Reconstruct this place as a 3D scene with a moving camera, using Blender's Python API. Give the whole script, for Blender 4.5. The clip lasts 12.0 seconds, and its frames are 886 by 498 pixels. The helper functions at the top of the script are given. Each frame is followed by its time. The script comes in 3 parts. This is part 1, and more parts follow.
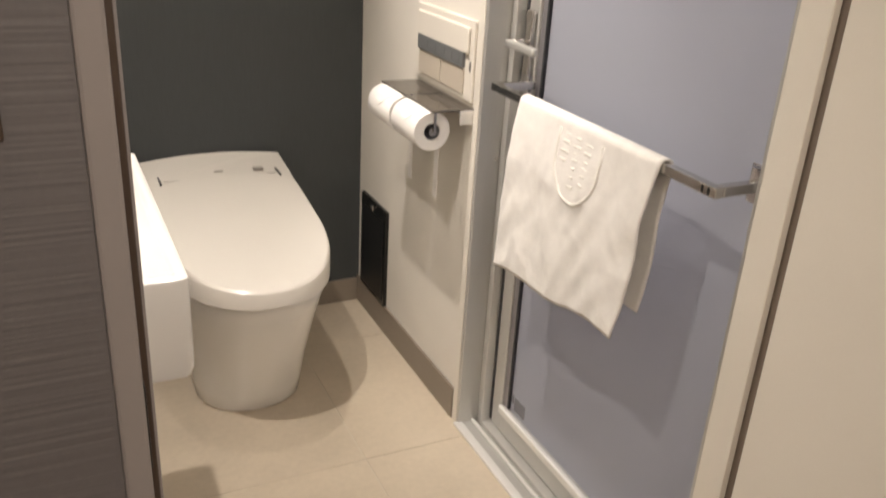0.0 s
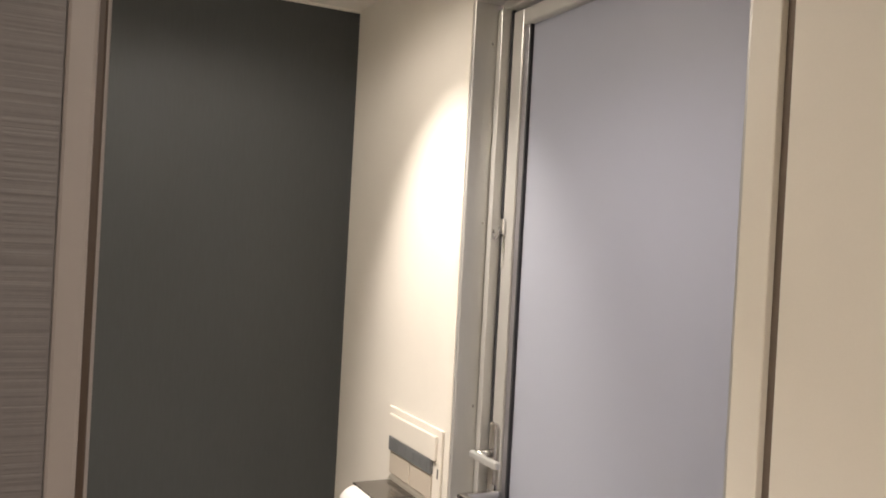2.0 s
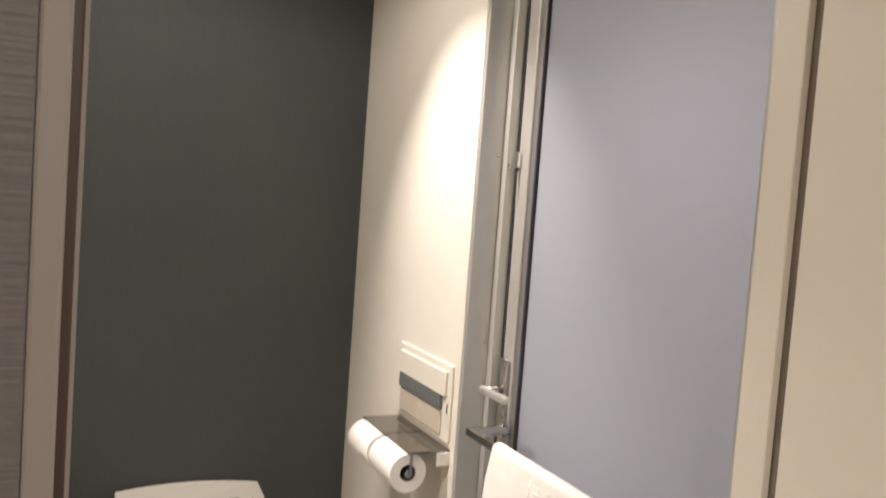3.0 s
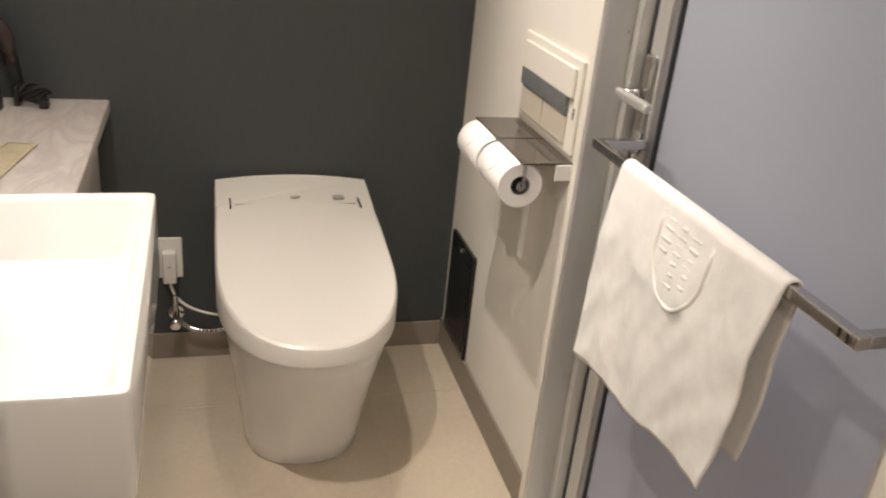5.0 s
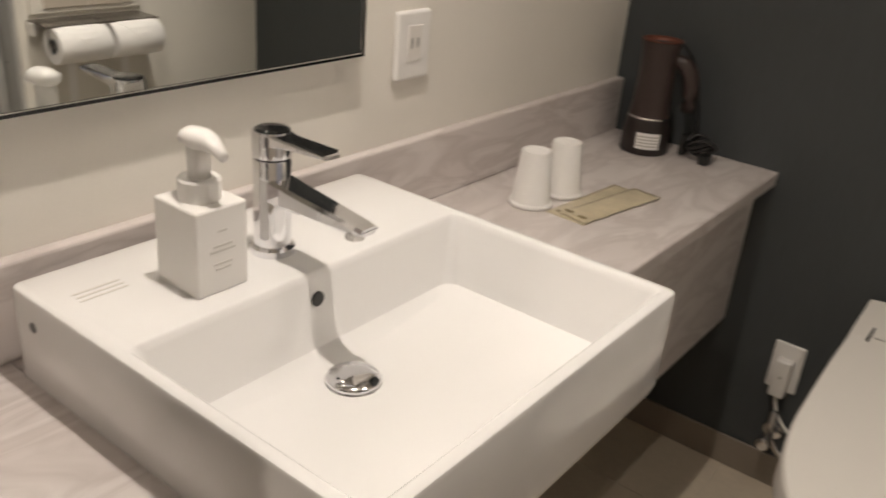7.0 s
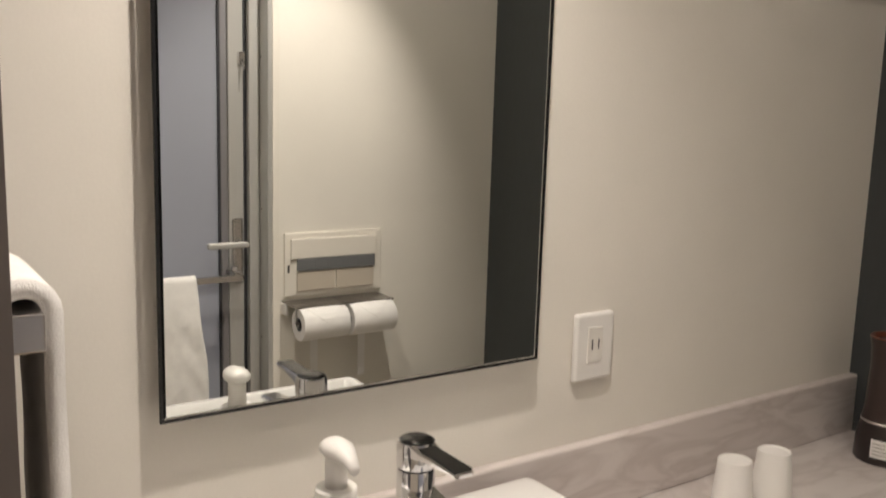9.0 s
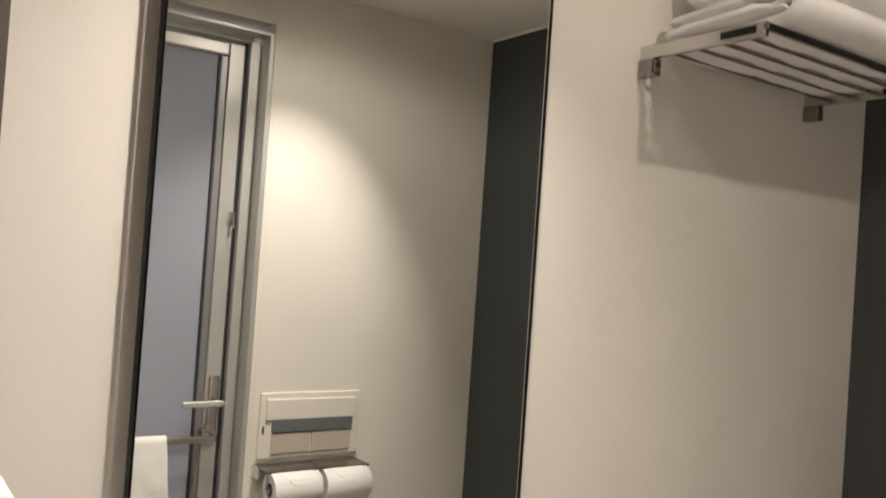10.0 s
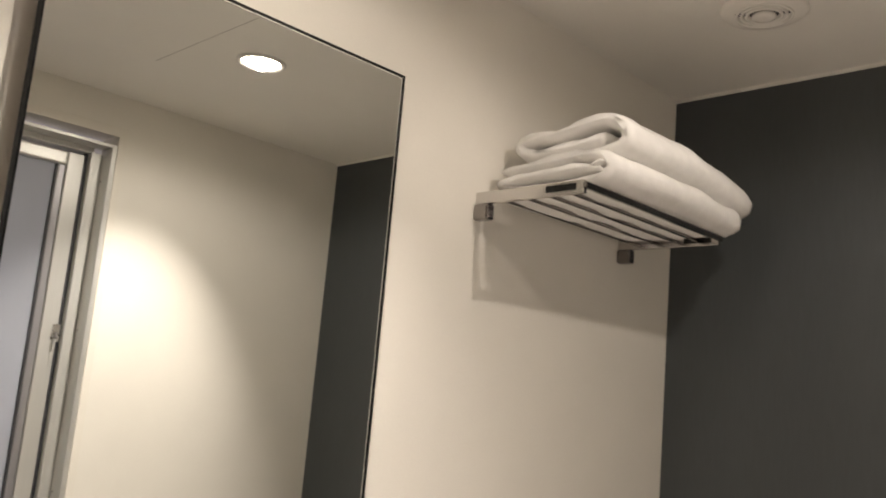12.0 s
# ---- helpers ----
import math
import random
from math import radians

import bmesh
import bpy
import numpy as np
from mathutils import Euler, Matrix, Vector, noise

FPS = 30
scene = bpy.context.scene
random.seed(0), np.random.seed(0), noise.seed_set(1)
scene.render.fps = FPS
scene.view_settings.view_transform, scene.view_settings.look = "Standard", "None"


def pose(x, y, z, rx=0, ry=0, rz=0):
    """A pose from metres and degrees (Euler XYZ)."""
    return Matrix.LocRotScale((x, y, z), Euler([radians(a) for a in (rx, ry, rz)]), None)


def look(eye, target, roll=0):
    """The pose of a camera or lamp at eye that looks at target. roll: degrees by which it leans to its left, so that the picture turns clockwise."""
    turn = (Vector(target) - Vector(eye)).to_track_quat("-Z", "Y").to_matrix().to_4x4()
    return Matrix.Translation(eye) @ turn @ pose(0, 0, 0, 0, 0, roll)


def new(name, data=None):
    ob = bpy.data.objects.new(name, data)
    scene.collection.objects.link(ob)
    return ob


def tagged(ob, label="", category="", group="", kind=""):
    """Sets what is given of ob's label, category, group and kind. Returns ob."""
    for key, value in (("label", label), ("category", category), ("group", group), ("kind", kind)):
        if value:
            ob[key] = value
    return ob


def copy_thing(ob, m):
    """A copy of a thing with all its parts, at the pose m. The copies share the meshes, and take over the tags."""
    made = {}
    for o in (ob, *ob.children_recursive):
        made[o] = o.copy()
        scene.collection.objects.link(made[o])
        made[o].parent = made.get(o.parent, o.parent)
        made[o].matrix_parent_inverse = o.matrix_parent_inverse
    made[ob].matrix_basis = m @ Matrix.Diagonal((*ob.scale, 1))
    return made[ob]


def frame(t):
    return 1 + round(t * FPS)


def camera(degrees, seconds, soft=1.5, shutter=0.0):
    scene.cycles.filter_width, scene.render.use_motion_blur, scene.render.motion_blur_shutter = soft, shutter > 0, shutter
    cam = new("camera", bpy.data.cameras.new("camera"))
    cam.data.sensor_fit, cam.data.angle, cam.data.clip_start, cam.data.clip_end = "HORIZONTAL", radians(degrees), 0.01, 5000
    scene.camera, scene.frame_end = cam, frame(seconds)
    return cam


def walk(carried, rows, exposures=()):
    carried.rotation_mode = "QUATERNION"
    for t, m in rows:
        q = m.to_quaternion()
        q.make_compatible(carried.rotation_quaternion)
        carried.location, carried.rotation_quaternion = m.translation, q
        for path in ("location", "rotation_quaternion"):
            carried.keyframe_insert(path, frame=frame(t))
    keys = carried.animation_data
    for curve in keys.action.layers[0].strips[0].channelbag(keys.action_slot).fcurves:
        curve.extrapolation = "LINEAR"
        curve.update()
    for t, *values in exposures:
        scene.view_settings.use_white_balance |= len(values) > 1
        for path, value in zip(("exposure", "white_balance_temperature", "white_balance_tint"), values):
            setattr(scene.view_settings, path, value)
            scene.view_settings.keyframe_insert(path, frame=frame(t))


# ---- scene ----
cam = camera(55.4, 12.0, soft=1.8, shutter=0.3)
PATH = [
    (0, (0.052, 0.255, 1.353), (0.873, 1.892, 0.549), 3.5),
    (0.5, (0.047, 0.235, 1.4), (0.893, 1.95, 0.816), 3.0),
    (1, (0.064, 0.218, 1.424), (0.926, 1.989, 1.079), 3.4),
    (1.5, (0.054, 0.197, 1.46), (0.937, 1.986, 1.319), 3.2),
    (2, (0.058, 0.191, 1.503), (0.943, 1.984, 1.494), 3.1),
    (2.5, (0.07, 0.192, 1.479), (0.941, 1.993, 1.514), 3.2),
    (3, (0.088, 0.215, 1.463), (0.937, 2.021, 1.335), 4.2),
    (3.5, (0.111, 0.257, 1.419), (0.925, 2.051, 1.073), 5.5),
    (3.7, (0.133, 0.28, 1.423), (0.919, 2.061, 0.964), 4.9),
    (5.3, (0.318, 0.568, 1.354), (0.665, 2.347, 0.508), 5.3),
    (5.5, (0.353, 0.609, 1.346), (0.529, 2.413, 0.502), 4.6),
    (6, (0.448, 0.663, 1.347), (0.204, 2.46, 0.505), 5.2),
    (6.5, (0.483, 0.775, 1.341), (-0.172, 2.469, 0.503), 5.5),
    (7, (0.502, 0.88, 1.329), (-0.57, 2.342, 0.485), 5.0),
    (7.2, (0.521, 0.905, 1.321), (-0.69, 2.254, 0.477), 4.1),
    (8.8, (0.573, 0.999, 1.385), (-1.047, 2.109, 1.007), 1.4),
    (9, (0.578, 0.994, 1.4), (-1.055, 2.109, 1.097), 1.7),
    (9.5, (0.58, 0.997, 1.419), (-1.07, 2.121, 1.312), 2.6),
    (10, (0.57, 0.992, 1.463), (-1.066, 2.142, 1.499), 4.0),
    (10.5, (0.585, 0.973, 1.474), (-1.022, 2.15, 1.646), 4.8),
    (11, (0.595, 0.957, 1.484), (-0.961, 2.185, 1.752), 5.3),
    (11.5, (0.608, 0.948, 1.495), (-0.872, 2.253, 1.823), 5.4),
    (12, (0.61, 0.943, 1.494), (-0.771, 2.354, 1.815), 5.0),
]
EXPOSURES = [(0, 0.58), (2, 0.6), (3.5, 0.6), (5.5, 0.4), (6.2, 0.22), (7, -0.16), (9, -0.12), (10, 0.0), (11, 0.14), (12, 0.32)]
walk(cam, [(t, look(eye, target, roll)) for t, eye, target, roll in PATH], EXPOSURES)

# ---- world and lights ----
CEIL, XL, XR, YG, XM = 2.226, -0.38, 0.97, 2.72, -0.357
YD = 1.077                                   # inner face of the entrance wall
world = bpy.data.worlds.new("world")
world.use_nodes = True
world.node_tree.nodes["Background"].inputs[0].default_value = (0.02, 0.02, 0.02, 1)
scene.world = world


def spot(name, at, watts, degrees, blend, colour, radius):
    d = bpy.data.lights.new(name, "SPOT")
    d.energy, d.spot_size, d.spot_blend, d.color, d.shadow_soft_size = watts, radians(degrees), blend, colour, radius
    ob = new(name, d)
    ob.location = at
    return ob


LAMP = (0.380, 1.998)
# main adjustable downlight: its wide spill and its tilted core
WARM = (1.0, 0.895, 0.80)
spot("downlight_spill", (*LAMP, CEIL - 0.006), 8, 164, 0.35, WARM, 0.016)
core = spot("downlight_core", (*LAMP, CEIL - 0.006), 58, 60, 0.85, WARM, 0.014)
core.rotation_euler = (0, radians(-33), 0)
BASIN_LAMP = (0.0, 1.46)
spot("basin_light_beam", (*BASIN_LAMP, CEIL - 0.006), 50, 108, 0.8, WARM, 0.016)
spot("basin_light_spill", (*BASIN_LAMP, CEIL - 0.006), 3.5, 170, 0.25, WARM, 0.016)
# assumed hall lamp, out of view, added to light door face and hall panels
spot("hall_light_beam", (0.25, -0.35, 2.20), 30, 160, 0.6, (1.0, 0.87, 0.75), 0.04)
# unseen lamp added behind the frosted pane to brighten it from the back
spot("bathroom_light_beam", (1.75, 1.35, 2.1), 54, 150, 0.6, (1.0, 0.90, 0.86), 0.05)


# ---- materials ----
def material(name, colour, rough=0.5, metal=0.0, var=0.06, scale=6.0, bump=0.0, bump_scale=200.0, stretch=(1, 1, 1), coat=0.0, spec=0.5, rand=0.0):
    m = bpy.data.materials.new(name)
    m.use_nodes = True
    n, l = m.node_tree.nodes, m.node_tree.links
    b = n["Principled BSDF"]
    b.inputs["Roughness"].default_value, b.inputs["Metallic"].default_value = rough, metal
    b.inputs["Coat Weight"].default_value, b.inputs["Specular IOR Level"].default_value = coat, spec
    geo = n.new("ShaderNodeNewGeometry")
    mp = n.new("ShaderNodeMapping")
    mp.inputs["Scale"].default_value = stretch
    l.new(geo.outputs["Position"], mp.inputs["Vector"])
    big = n.new("ShaderNodeTexNoise")
    big.inputs["Scale"].default_value, big.inputs["Detail"].default_value = scale, 4
    fine = n.new("ShaderNodeTexNoise")
    fine.inputs["Scale"].default_value, fine.inputs["Detail"].default_value = bump_scale, 3
    l.new(mp.outputs[0], big.inputs["Vector"])
    l.new(mp.outputs[0], fine.inputs["Vector"])
    add = n.new("ShaderNodeMath")
    add.operation = "MULTIPLY_ADD"
    add.inputs[1].default_value = 0.5
    l.new(fine.outputs[0], add.inputs[0])
    l.new(big.outputs[0], add.inputs[2])
    ramp = n.new("ShaderNodeMapRange")
    ramp.inputs[1].default_value, ramp.inputs[2].default_value = 0.45, 1.05
    ramp.inputs[3].default_value, ramp.inputs[4].default_value = 1 - var, 1 + var
    l.new(add.outputs[0], ramp.inputs[0])
    mul = n.new("ShaderNodeVectorMath")
    mul.operation = "SCALE"
    mul.inputs[0].default_value = colour
    l.new(ramp.outputs[0], mul.inputs["Scale"])
    if rand:
        info = n.new("ShaderNodeObjectInfo")
        rr = n.new("ShaderNodeMapRange")
        rr.inputs[3].default_value, rr.inputs[4].default_value = 1 - rand, 1 + rand
        l.new(info.outputs["Random"], rr.inputs[0])
        m2 = n.new("ShaderNodeMath")
        m2.operation = "MULTIPLY"
        l.new(rr.outputs[0], m2.inputs[0])
        l.new(ramp.outputs[0], m2.inputs[1])
        l.new(m2.outputs[0], mul.inputs["Scale"])
    l.new(mul.outputs[0], b.inputs["Base Color"])
    if bump:
        bp = n.new("ShaderNodeBump")
        bp.inputs["Strength"].default_value, bp.inputs["Distance"].default_value = bump, 0.001
        l.new(fine.outputs[0], bp.inputs["Height"])
        l.new(bp.outputs[0], b.inputs["Normal"])
    return m


CREAM = material("cream_wallpaper", (0.79, 0.755, 0.69), 0.6, var=0.03, bump=0.12, bump_scale=260)
LACQUER = material("cream_satin_panel", (0.78, 0.74, 0.67), 0.42, var=0.02, bump=0.04)
GREY = material("charcoal_wallpaper", (0.056, 0.0625, 0.066), 0.62, var=0.12, scale=2.5, bump=0.35, bump_scale=160, stretch=(1, 1, 0.12))
CEILING = material("ceiling_paint", (0.82, 0.79, 0.74), 0.8, var=0.02, bump=0.06)
TILE = material("beige_floor_tile", (0.60, 0.52, 0.41), 0.32, var=0.10, scale=5, bump=0.05, bump_scale=60, rand=0.02)
GROUT = material("pale_grout", (0.62, 0.56, 0.46), 0.8)
BASE = material("taupe_skirting", (0.26, 0.22, 0.18), 0.5, var=0.08)
ALU = material("satin_aluminium", (0.60, 0.595, 0.575), 0.36, 0.55, var=0.05, bump=0.03, bump_scale=300, stretch=(1, 1, 0.05))
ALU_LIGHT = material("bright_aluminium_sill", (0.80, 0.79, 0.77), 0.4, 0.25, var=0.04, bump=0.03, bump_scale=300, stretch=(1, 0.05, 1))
ALU_MID = material("grey_aluminium_bead", (0.36, 0.35, 0.37), 0.4, 0.7, var=0.03)
STICK = material("grey_sticker", (0.19, 0.19, 0.21), 0.5)
ALU_DARK = material("dark_gasket", (0.03, 0.03, 0.035), 0.5)
CHROME = material("polished_chrome", (0.80, 0.80, 0.82), 0.07, 1.0, var=0.01)
# rack chrome, with its dark reflections put into the base colour
RAIL = material("chrome_dark_reflection", (0.30, 0.28, 0.27), 0.15, 1.0, var=0.03)
CHROME_SATIN = material("brushed_steel", (0.62, 0.60, 0.58), 0.22, 1.0, var=0.03)
PORCELAIN = material("white_porcelain", (0.83, 0.82, 0.805), 0.10, var=0.01, coat=0.3)
PLASTIC = material("ivory_plastic", (0.80, 0.77, 0.72), 0.25, var=0.01)
PLASTIC_BAND = material("white_plastic", (0.82, 0.80, 0.77), 0.3, var=0.01)
TERRY = material("white_terry", (0.88, 0.86, 0.835), 0.95, var=0.05, scale=40, bump=0.9, bump_scale=500, spec=0.1)
TERRY_PILE = material("terry_pile", (0.84, 0.82, 0.78), 0.95, var=0.06, scale=60, bump=1.0, bump_scale=700, spec=0.1)
PAPER = material("tissue_paper", (0.86, 0.84, 0.82), 0.9, var=0.02, bump=0.2, bump_scale=150, spec=0.2)
BLACK = material("black_plastic", (0.012, 0.012, 0.012), 0.35, var=0.1)
BLACK_GLOSS = material("black_gloss_panel", (0.008, 0.008, 0.008), 0.18, var=0.1)
STRIP = material("grey_remote_panel", (0.16, 0.165, 0.17), 0.35, var=0.05)
SHELF_DARK = material("smoked_shelf", (0.20, 0.18, 0.16), 0.12, 0.7, var=0.05)
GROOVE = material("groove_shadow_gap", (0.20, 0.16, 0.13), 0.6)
BROWN = material("brown_gasket", (0.055, 0.035, 0.025), 0.5, var=0.1)
STILE_DK = material("grey_brown_laminate", (0.17, 0.145, 0.13), 0.5, var=0.05)
STILE = material("grey_door_stile", (0.27, 0.245, 0.245), 0.45, var=0.03)
DRYER = material("brown_dryer_plastic", (0.042, 0.027, 0.024), 0.35, var=0.08)
DRYER_DARK = material("dark_brown_cradle", (0.022, 0.015, 0.014), 0.4, var=0.08)
PRINT = material("grey_print", (0.42, 0.39, 0.36), 0.6)
FAINT = material("faint_grey_print", (0.60, 0.575, 0.54), 0.6)
SACHET = material("pale_olive_sachet", (0.55, 0.48, 0.34), 0.35, var=0.15, scale=30)
SACHET_DARK = material("olive_print", (0.22, 0.17, 0.08), 0.5)
CARTON = material("corridor_floor_laminate", (0.25, 0.19, 0.14), 0.5, var=0.2, scale=3, stretch=(6, 1, 1))
COPPER = material("copper_ring", (0.20, 0.07, 0.045), 0.3, 0.4)
FLAP = material("beige_flap", (0.56, 0.50, 0.42), 0.4, var=0.02)
BATHWALL = material("bathroom_panel", (0.72, 0.70, 0.72), 0.4, var=0.02)

DOORFACE = material("ripple_door_face", (0.135, 0.126, 0.132), 0.5, var=0.10, scale=3)
_n, _l = DOORFACE.node_tree.nodes, DOORFACE.node_tree.links
_g = _n.new("ShaderNodeNewGeometry")
_m = _n.new("ShaderNodeMapping")
_m.inputs["Scale"].default_value = (1.0, 1.0, 150)
_w = _n.new("ShaderNodeTexNoise")
_w.inputs["Scale"].default_value, _w.inputs["Detail"].default_value, _w.inputs["Roughness"].default_value = 1.0, 3, 0.6
_b = _n.new("ShaderNodeBump")
_b.inputs["Strength"].default_value, _b.inputs["Distance"].default_value = 0.5, 0.003
_l.new(_g.outputs["Position"], _m.inputs[0])
_l.new(_m.outputs[0], _w.inputs["Vector"])
_l.new(_w.outputs[0], _b.inputs["Height"])
_l.new(_b.outputs[0], _n["Principled BSDF"].inputs["Normal"])

MARBLE = material("pale_veined_marble", (0.60, 0.555, 0.53), 0.28, var=0.08, scale=7, coat=0.1)
_n, _l = MARBLE.node_tree.nodes, MARBLE.node_tree.links
_g = _n.new("ShaderNodeNewGeometry")
_m = _n.new("ShaderNodeMapping")
_m.inputs["Rotation"].default_value, _m.inputs["Scale"].default_value = (0.5, 0.3, 0.5), (5, 1.6, 6)
_v = _n.new("ShaderNodeTexNoise")
_v.inputs["Scale"].default_value, _v.inputs["Detail"].default_value, _v.inputs["Distortion"].default_value = 2.2, 6, 1.6
_r = _n.new("ShaderNodeValToRGB")
_r.color_ramp.elements[0].position, _r.color_ramp.elements[0].color = 0.40, (0.66, 0.605, 0.58, 1)
_r.color_ramp.elements[1].position, _r.color_ramp.elements[1].color = 0.60, (0.70, 0.65, 0.625, 1)
_e = _r.color_ramp.elements.new(0.5)
_e.color = (0.575, 0.52, 0.495, 1)
_l.new(_g.outputs["Position"], _m.inputs[0])
_l.new(_m.outputs[0], _v.inputs["Vector"])
_l.new(_v.outputs[0], _r.inputs[0])
_l.new(_r.outputs[0], _n["Principled BSDF"].inputs["Base Color"])


def simple(name, **values):
    m = bpy.data.materials.new(name)
    m.use_nodes = True
    b = m.node_tree.nodes["Principled BSDF"]
    for key, value in values.items():
        b.inputs[key.replace("_", " ")].default_value = value
    return m


MIRROR = simple("mirror_silver", Base_Color=(0.86, 0.88, 0.86, 1), Metallic=1.0, Roughness=0.0)
GLOW = simple("lamp_diffuser", Base_Color=(0.9, 0.9, 0.9, 1), Emission_Color=(1.0, 0.86, 0.68, 1), Emission_Strength=55.0)
FROST = bpy.data.materials.new("frosted_panel")
FROST.use_nodes = True
_n, _l = FROST.node_tree.nodes, FROST.node_tree.links
_p = _n["Principled BSDF"]
_p.inputs["Base Color"].default_value, _p.inputs["Roughness"].default_value = (0.41, 0.43, 0.478, 1), 0.42
_t = _n.new("ShaderNodeBsdfTranslucent")
_t.inputs[0].default_value = (0.63, 0.64, 0.68, 1)
_x = _n.new("ShaderNodeMixShader")
_x.inputs[0].default_value = 0.45
_l.new(_p.outputs[0], _x.inputs[1])
_l.new(_t.outputs[0], _x.inputs[2])
_l.new(_x.outputs[0], _n["Material Output"].inputs[0])


# ---- mesh helpers ----
def mesh_of(name, bm, mat, smooth=False):
    me = bpy.data.meshes.new(name)
    bmesh.ops.recalc_face_normals(bm, faces=bm.faces)
    for f in bm.faces:
        f.smooth = smooth
    bm.to_mesh(me)
    bm.free()
    me.materials.append(mat)
    return me


def solid(name, bm, mat, label="", category="", kind="", smooth=False, group=""):
    return tagged(new(name, mesh_of(name, bm, mat, smooth)), label, category, group, kind)


def part(name, bm, mat, parent, label="", smooth=False):
    ob = new(name, mesh_of(name, bm, mat, smooth))
    ob.parent = parent
    ob.matrix_parent_inverse = parent.matrix_world.inverted()
    return tagged(ob, label)


def thing(name, label, category, at=(0, 0, 0), group=""):
    ob = new(name)
    ob.empty_display_size = 0.05
    ob.location = at
    bpy.context.view_layer.update()
    return tagged(ob, label, category, group)


def box(x0, x1, y0, y1, z0, z1, bevel=0.0, segs=2, into=None):
    bm = into or bmesh.new()
    vs = bmesh.ops.create_cube(bm, size=1.0)["verts"]
    for v in vs:
        v.co = Vector(((x0 + x1) / 2 + v.co.x * (x1 - x0), (y0 + y1) / 2 + v.co.y * (y1 - y0), (z0 + z1) / 2 + v.co.z * (z1 - z0)))
    if bevel:
        es = {e for v in vs for e in v.link_edges}
        bmesh.ops.bevel(bm, geom=list(es), offset=bevel, segments=segs, profile=0.5, affect="EDGES", clamp_overlap=True)
    return bm


def rings(loops, closed=True, cap0=True, cap1=True, into=None):
    """Skin a row of loops with equal counts."""
    bm = into or bmesh.new()
    rows = [[bm.verts.new(p) for p in loop] for loop in loops]
    n = len(rows[0])
    for a, b in zip(rows, rows[1:]):
        for i in range(n if closed else n - 1):
            j = (i + 1) % n
            bm.faces.new((a[i], a[j], b[j], b[i]))
    if closed and cap0:
        bm.faces.new(rows[0][::-1])
    if closed and cap1:
        bm.faces.new(rows[-1])
    return bm


def lathe(profile, at=(0, 0, 0), n=32, m=None, into=None, cap0=True, cap1=True):
    """Turn (radius, height) pairs about z, placed at a point or by a matrix."""
    m = m or Matrix.Translation(at)
    loops = [[m @ Vector((r * math.cos(2 * math.pi * i / n), r * math.sin(2 * math.pi * i / n), z)) for i in range(n)] for r, z in profile]
    return rings(loops, True, cap0, cap1, into)


def tube(points, radius, n=10, into=None):
    """A round tube along points."""
    pts = [Vector(p) for p in points]
    loops = []
    for i, p in enumerate(pts):
        d = (pts[min(i + 1, len(pts) - 1)] - pts[max(i - 1, 0)]).normalized()
        q = d.to_track_quat("Z", "Y")
        r = radius[i] if isinstance(radius, (list, tuple)) else radius
        loops.append([p + q @ Vector((r * math.cos(2 * math.pi * k / n), r * math.sin(2 * math.pi * k / n), 0)) for k in range(n)])
    return rings(loops, True, True, True, into)


def bend(a, b, c, n=10):
    """Points on a quadratic curve."""
    a, b, c = Vector(a), Vector(b), Vector(c)
    return [a * (1 - t) ** 2 + b * 2 * t * (1 - t) + c * t * t for t in [i / n for i in range(n + 1)]]


ALONG_X = Matrix.Rotation(radians(90), 4, "Y")
ALONG_Y = Matrix.Rotation(radians(-90), 4, "X")


# ---- structure ----
S = "structure"
solid("wall_north", box(XL - 0.1, 1.1, YG, YG + 0.1, -0.1, CEIL + 0.1), GREY, "charcoal textured wallpaper behind the toilet", "wall", S)
solid("wall_west", box(XL - 0.1, XL, YD, YG, -0.1, CEIL + 0.1), CREAM, "cream papered wall behind the washbasin", "wall", S)
Y0, Y1, ZH = 1.086, 1.940, 2.112           # opening of the bathroom door
bm = box(XR, XR + 0.1, Y1, YG, -0.1, CEIL + 0.1)
box(XR, XR + 0.1, Y0, Y1, ZH, CEIL + 0.1, into=bm)
solid("wall_east", bm, CREAM, "cream papered wall beside the bathroom door", "wall", S)
bm = box(XR, XR + 0.1, 1.031, Y0, -0.1, CEIL + 0.1, 0.002)
solid("wall_post", bm, LACQUER, "cream panel edge between the doors", "wall", S)
solid("wall_hall_east", box(XR, XR + 0.1, -1.1, 1.009, -0.1, CEIL + 0.1, 0.002), LACQUER, "cream satin hallway panel", "wall", S)
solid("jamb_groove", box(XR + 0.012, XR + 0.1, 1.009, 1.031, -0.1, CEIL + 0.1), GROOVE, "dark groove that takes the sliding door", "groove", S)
solid("wall_south", box(XL - 0.1, -0.12, 0.945, YD, -0.1, CEIL + 0.1), STILE_DK, "grey-brown wall end beside the entrance", "wall", S)
solid("wall_door_head", box(-0.12, XR, 0.945, YD, 2.06, CEIL + 0.1), CREAM, "cream wall over the entrance", "wall", S)
solid("wall_hall_west", box(-1.0, -0.9, -1.1, 0.945, -0.1, CEIL + 0.1), CREAM, "cream hallway wall", "wall", S)
solid("wall_hall_south", box(-1.0, 1.1, -1.2, -1.1, -0.1, CEIL + 0.1), CREAM, "cream hallway wall", "wall", S)
solid("wall_hall_return", box(-1.0, XL - 0.1, 0.945, YD, -0.1, CEIL + 0.1), CREAM, "cream hallway wall", "wall", S)
solid("ceiling", box(XL, XR, YD, YG, CEIL, CEIL + 0.1), CEILING, "plain off-white ceiling", "ceiling", S)
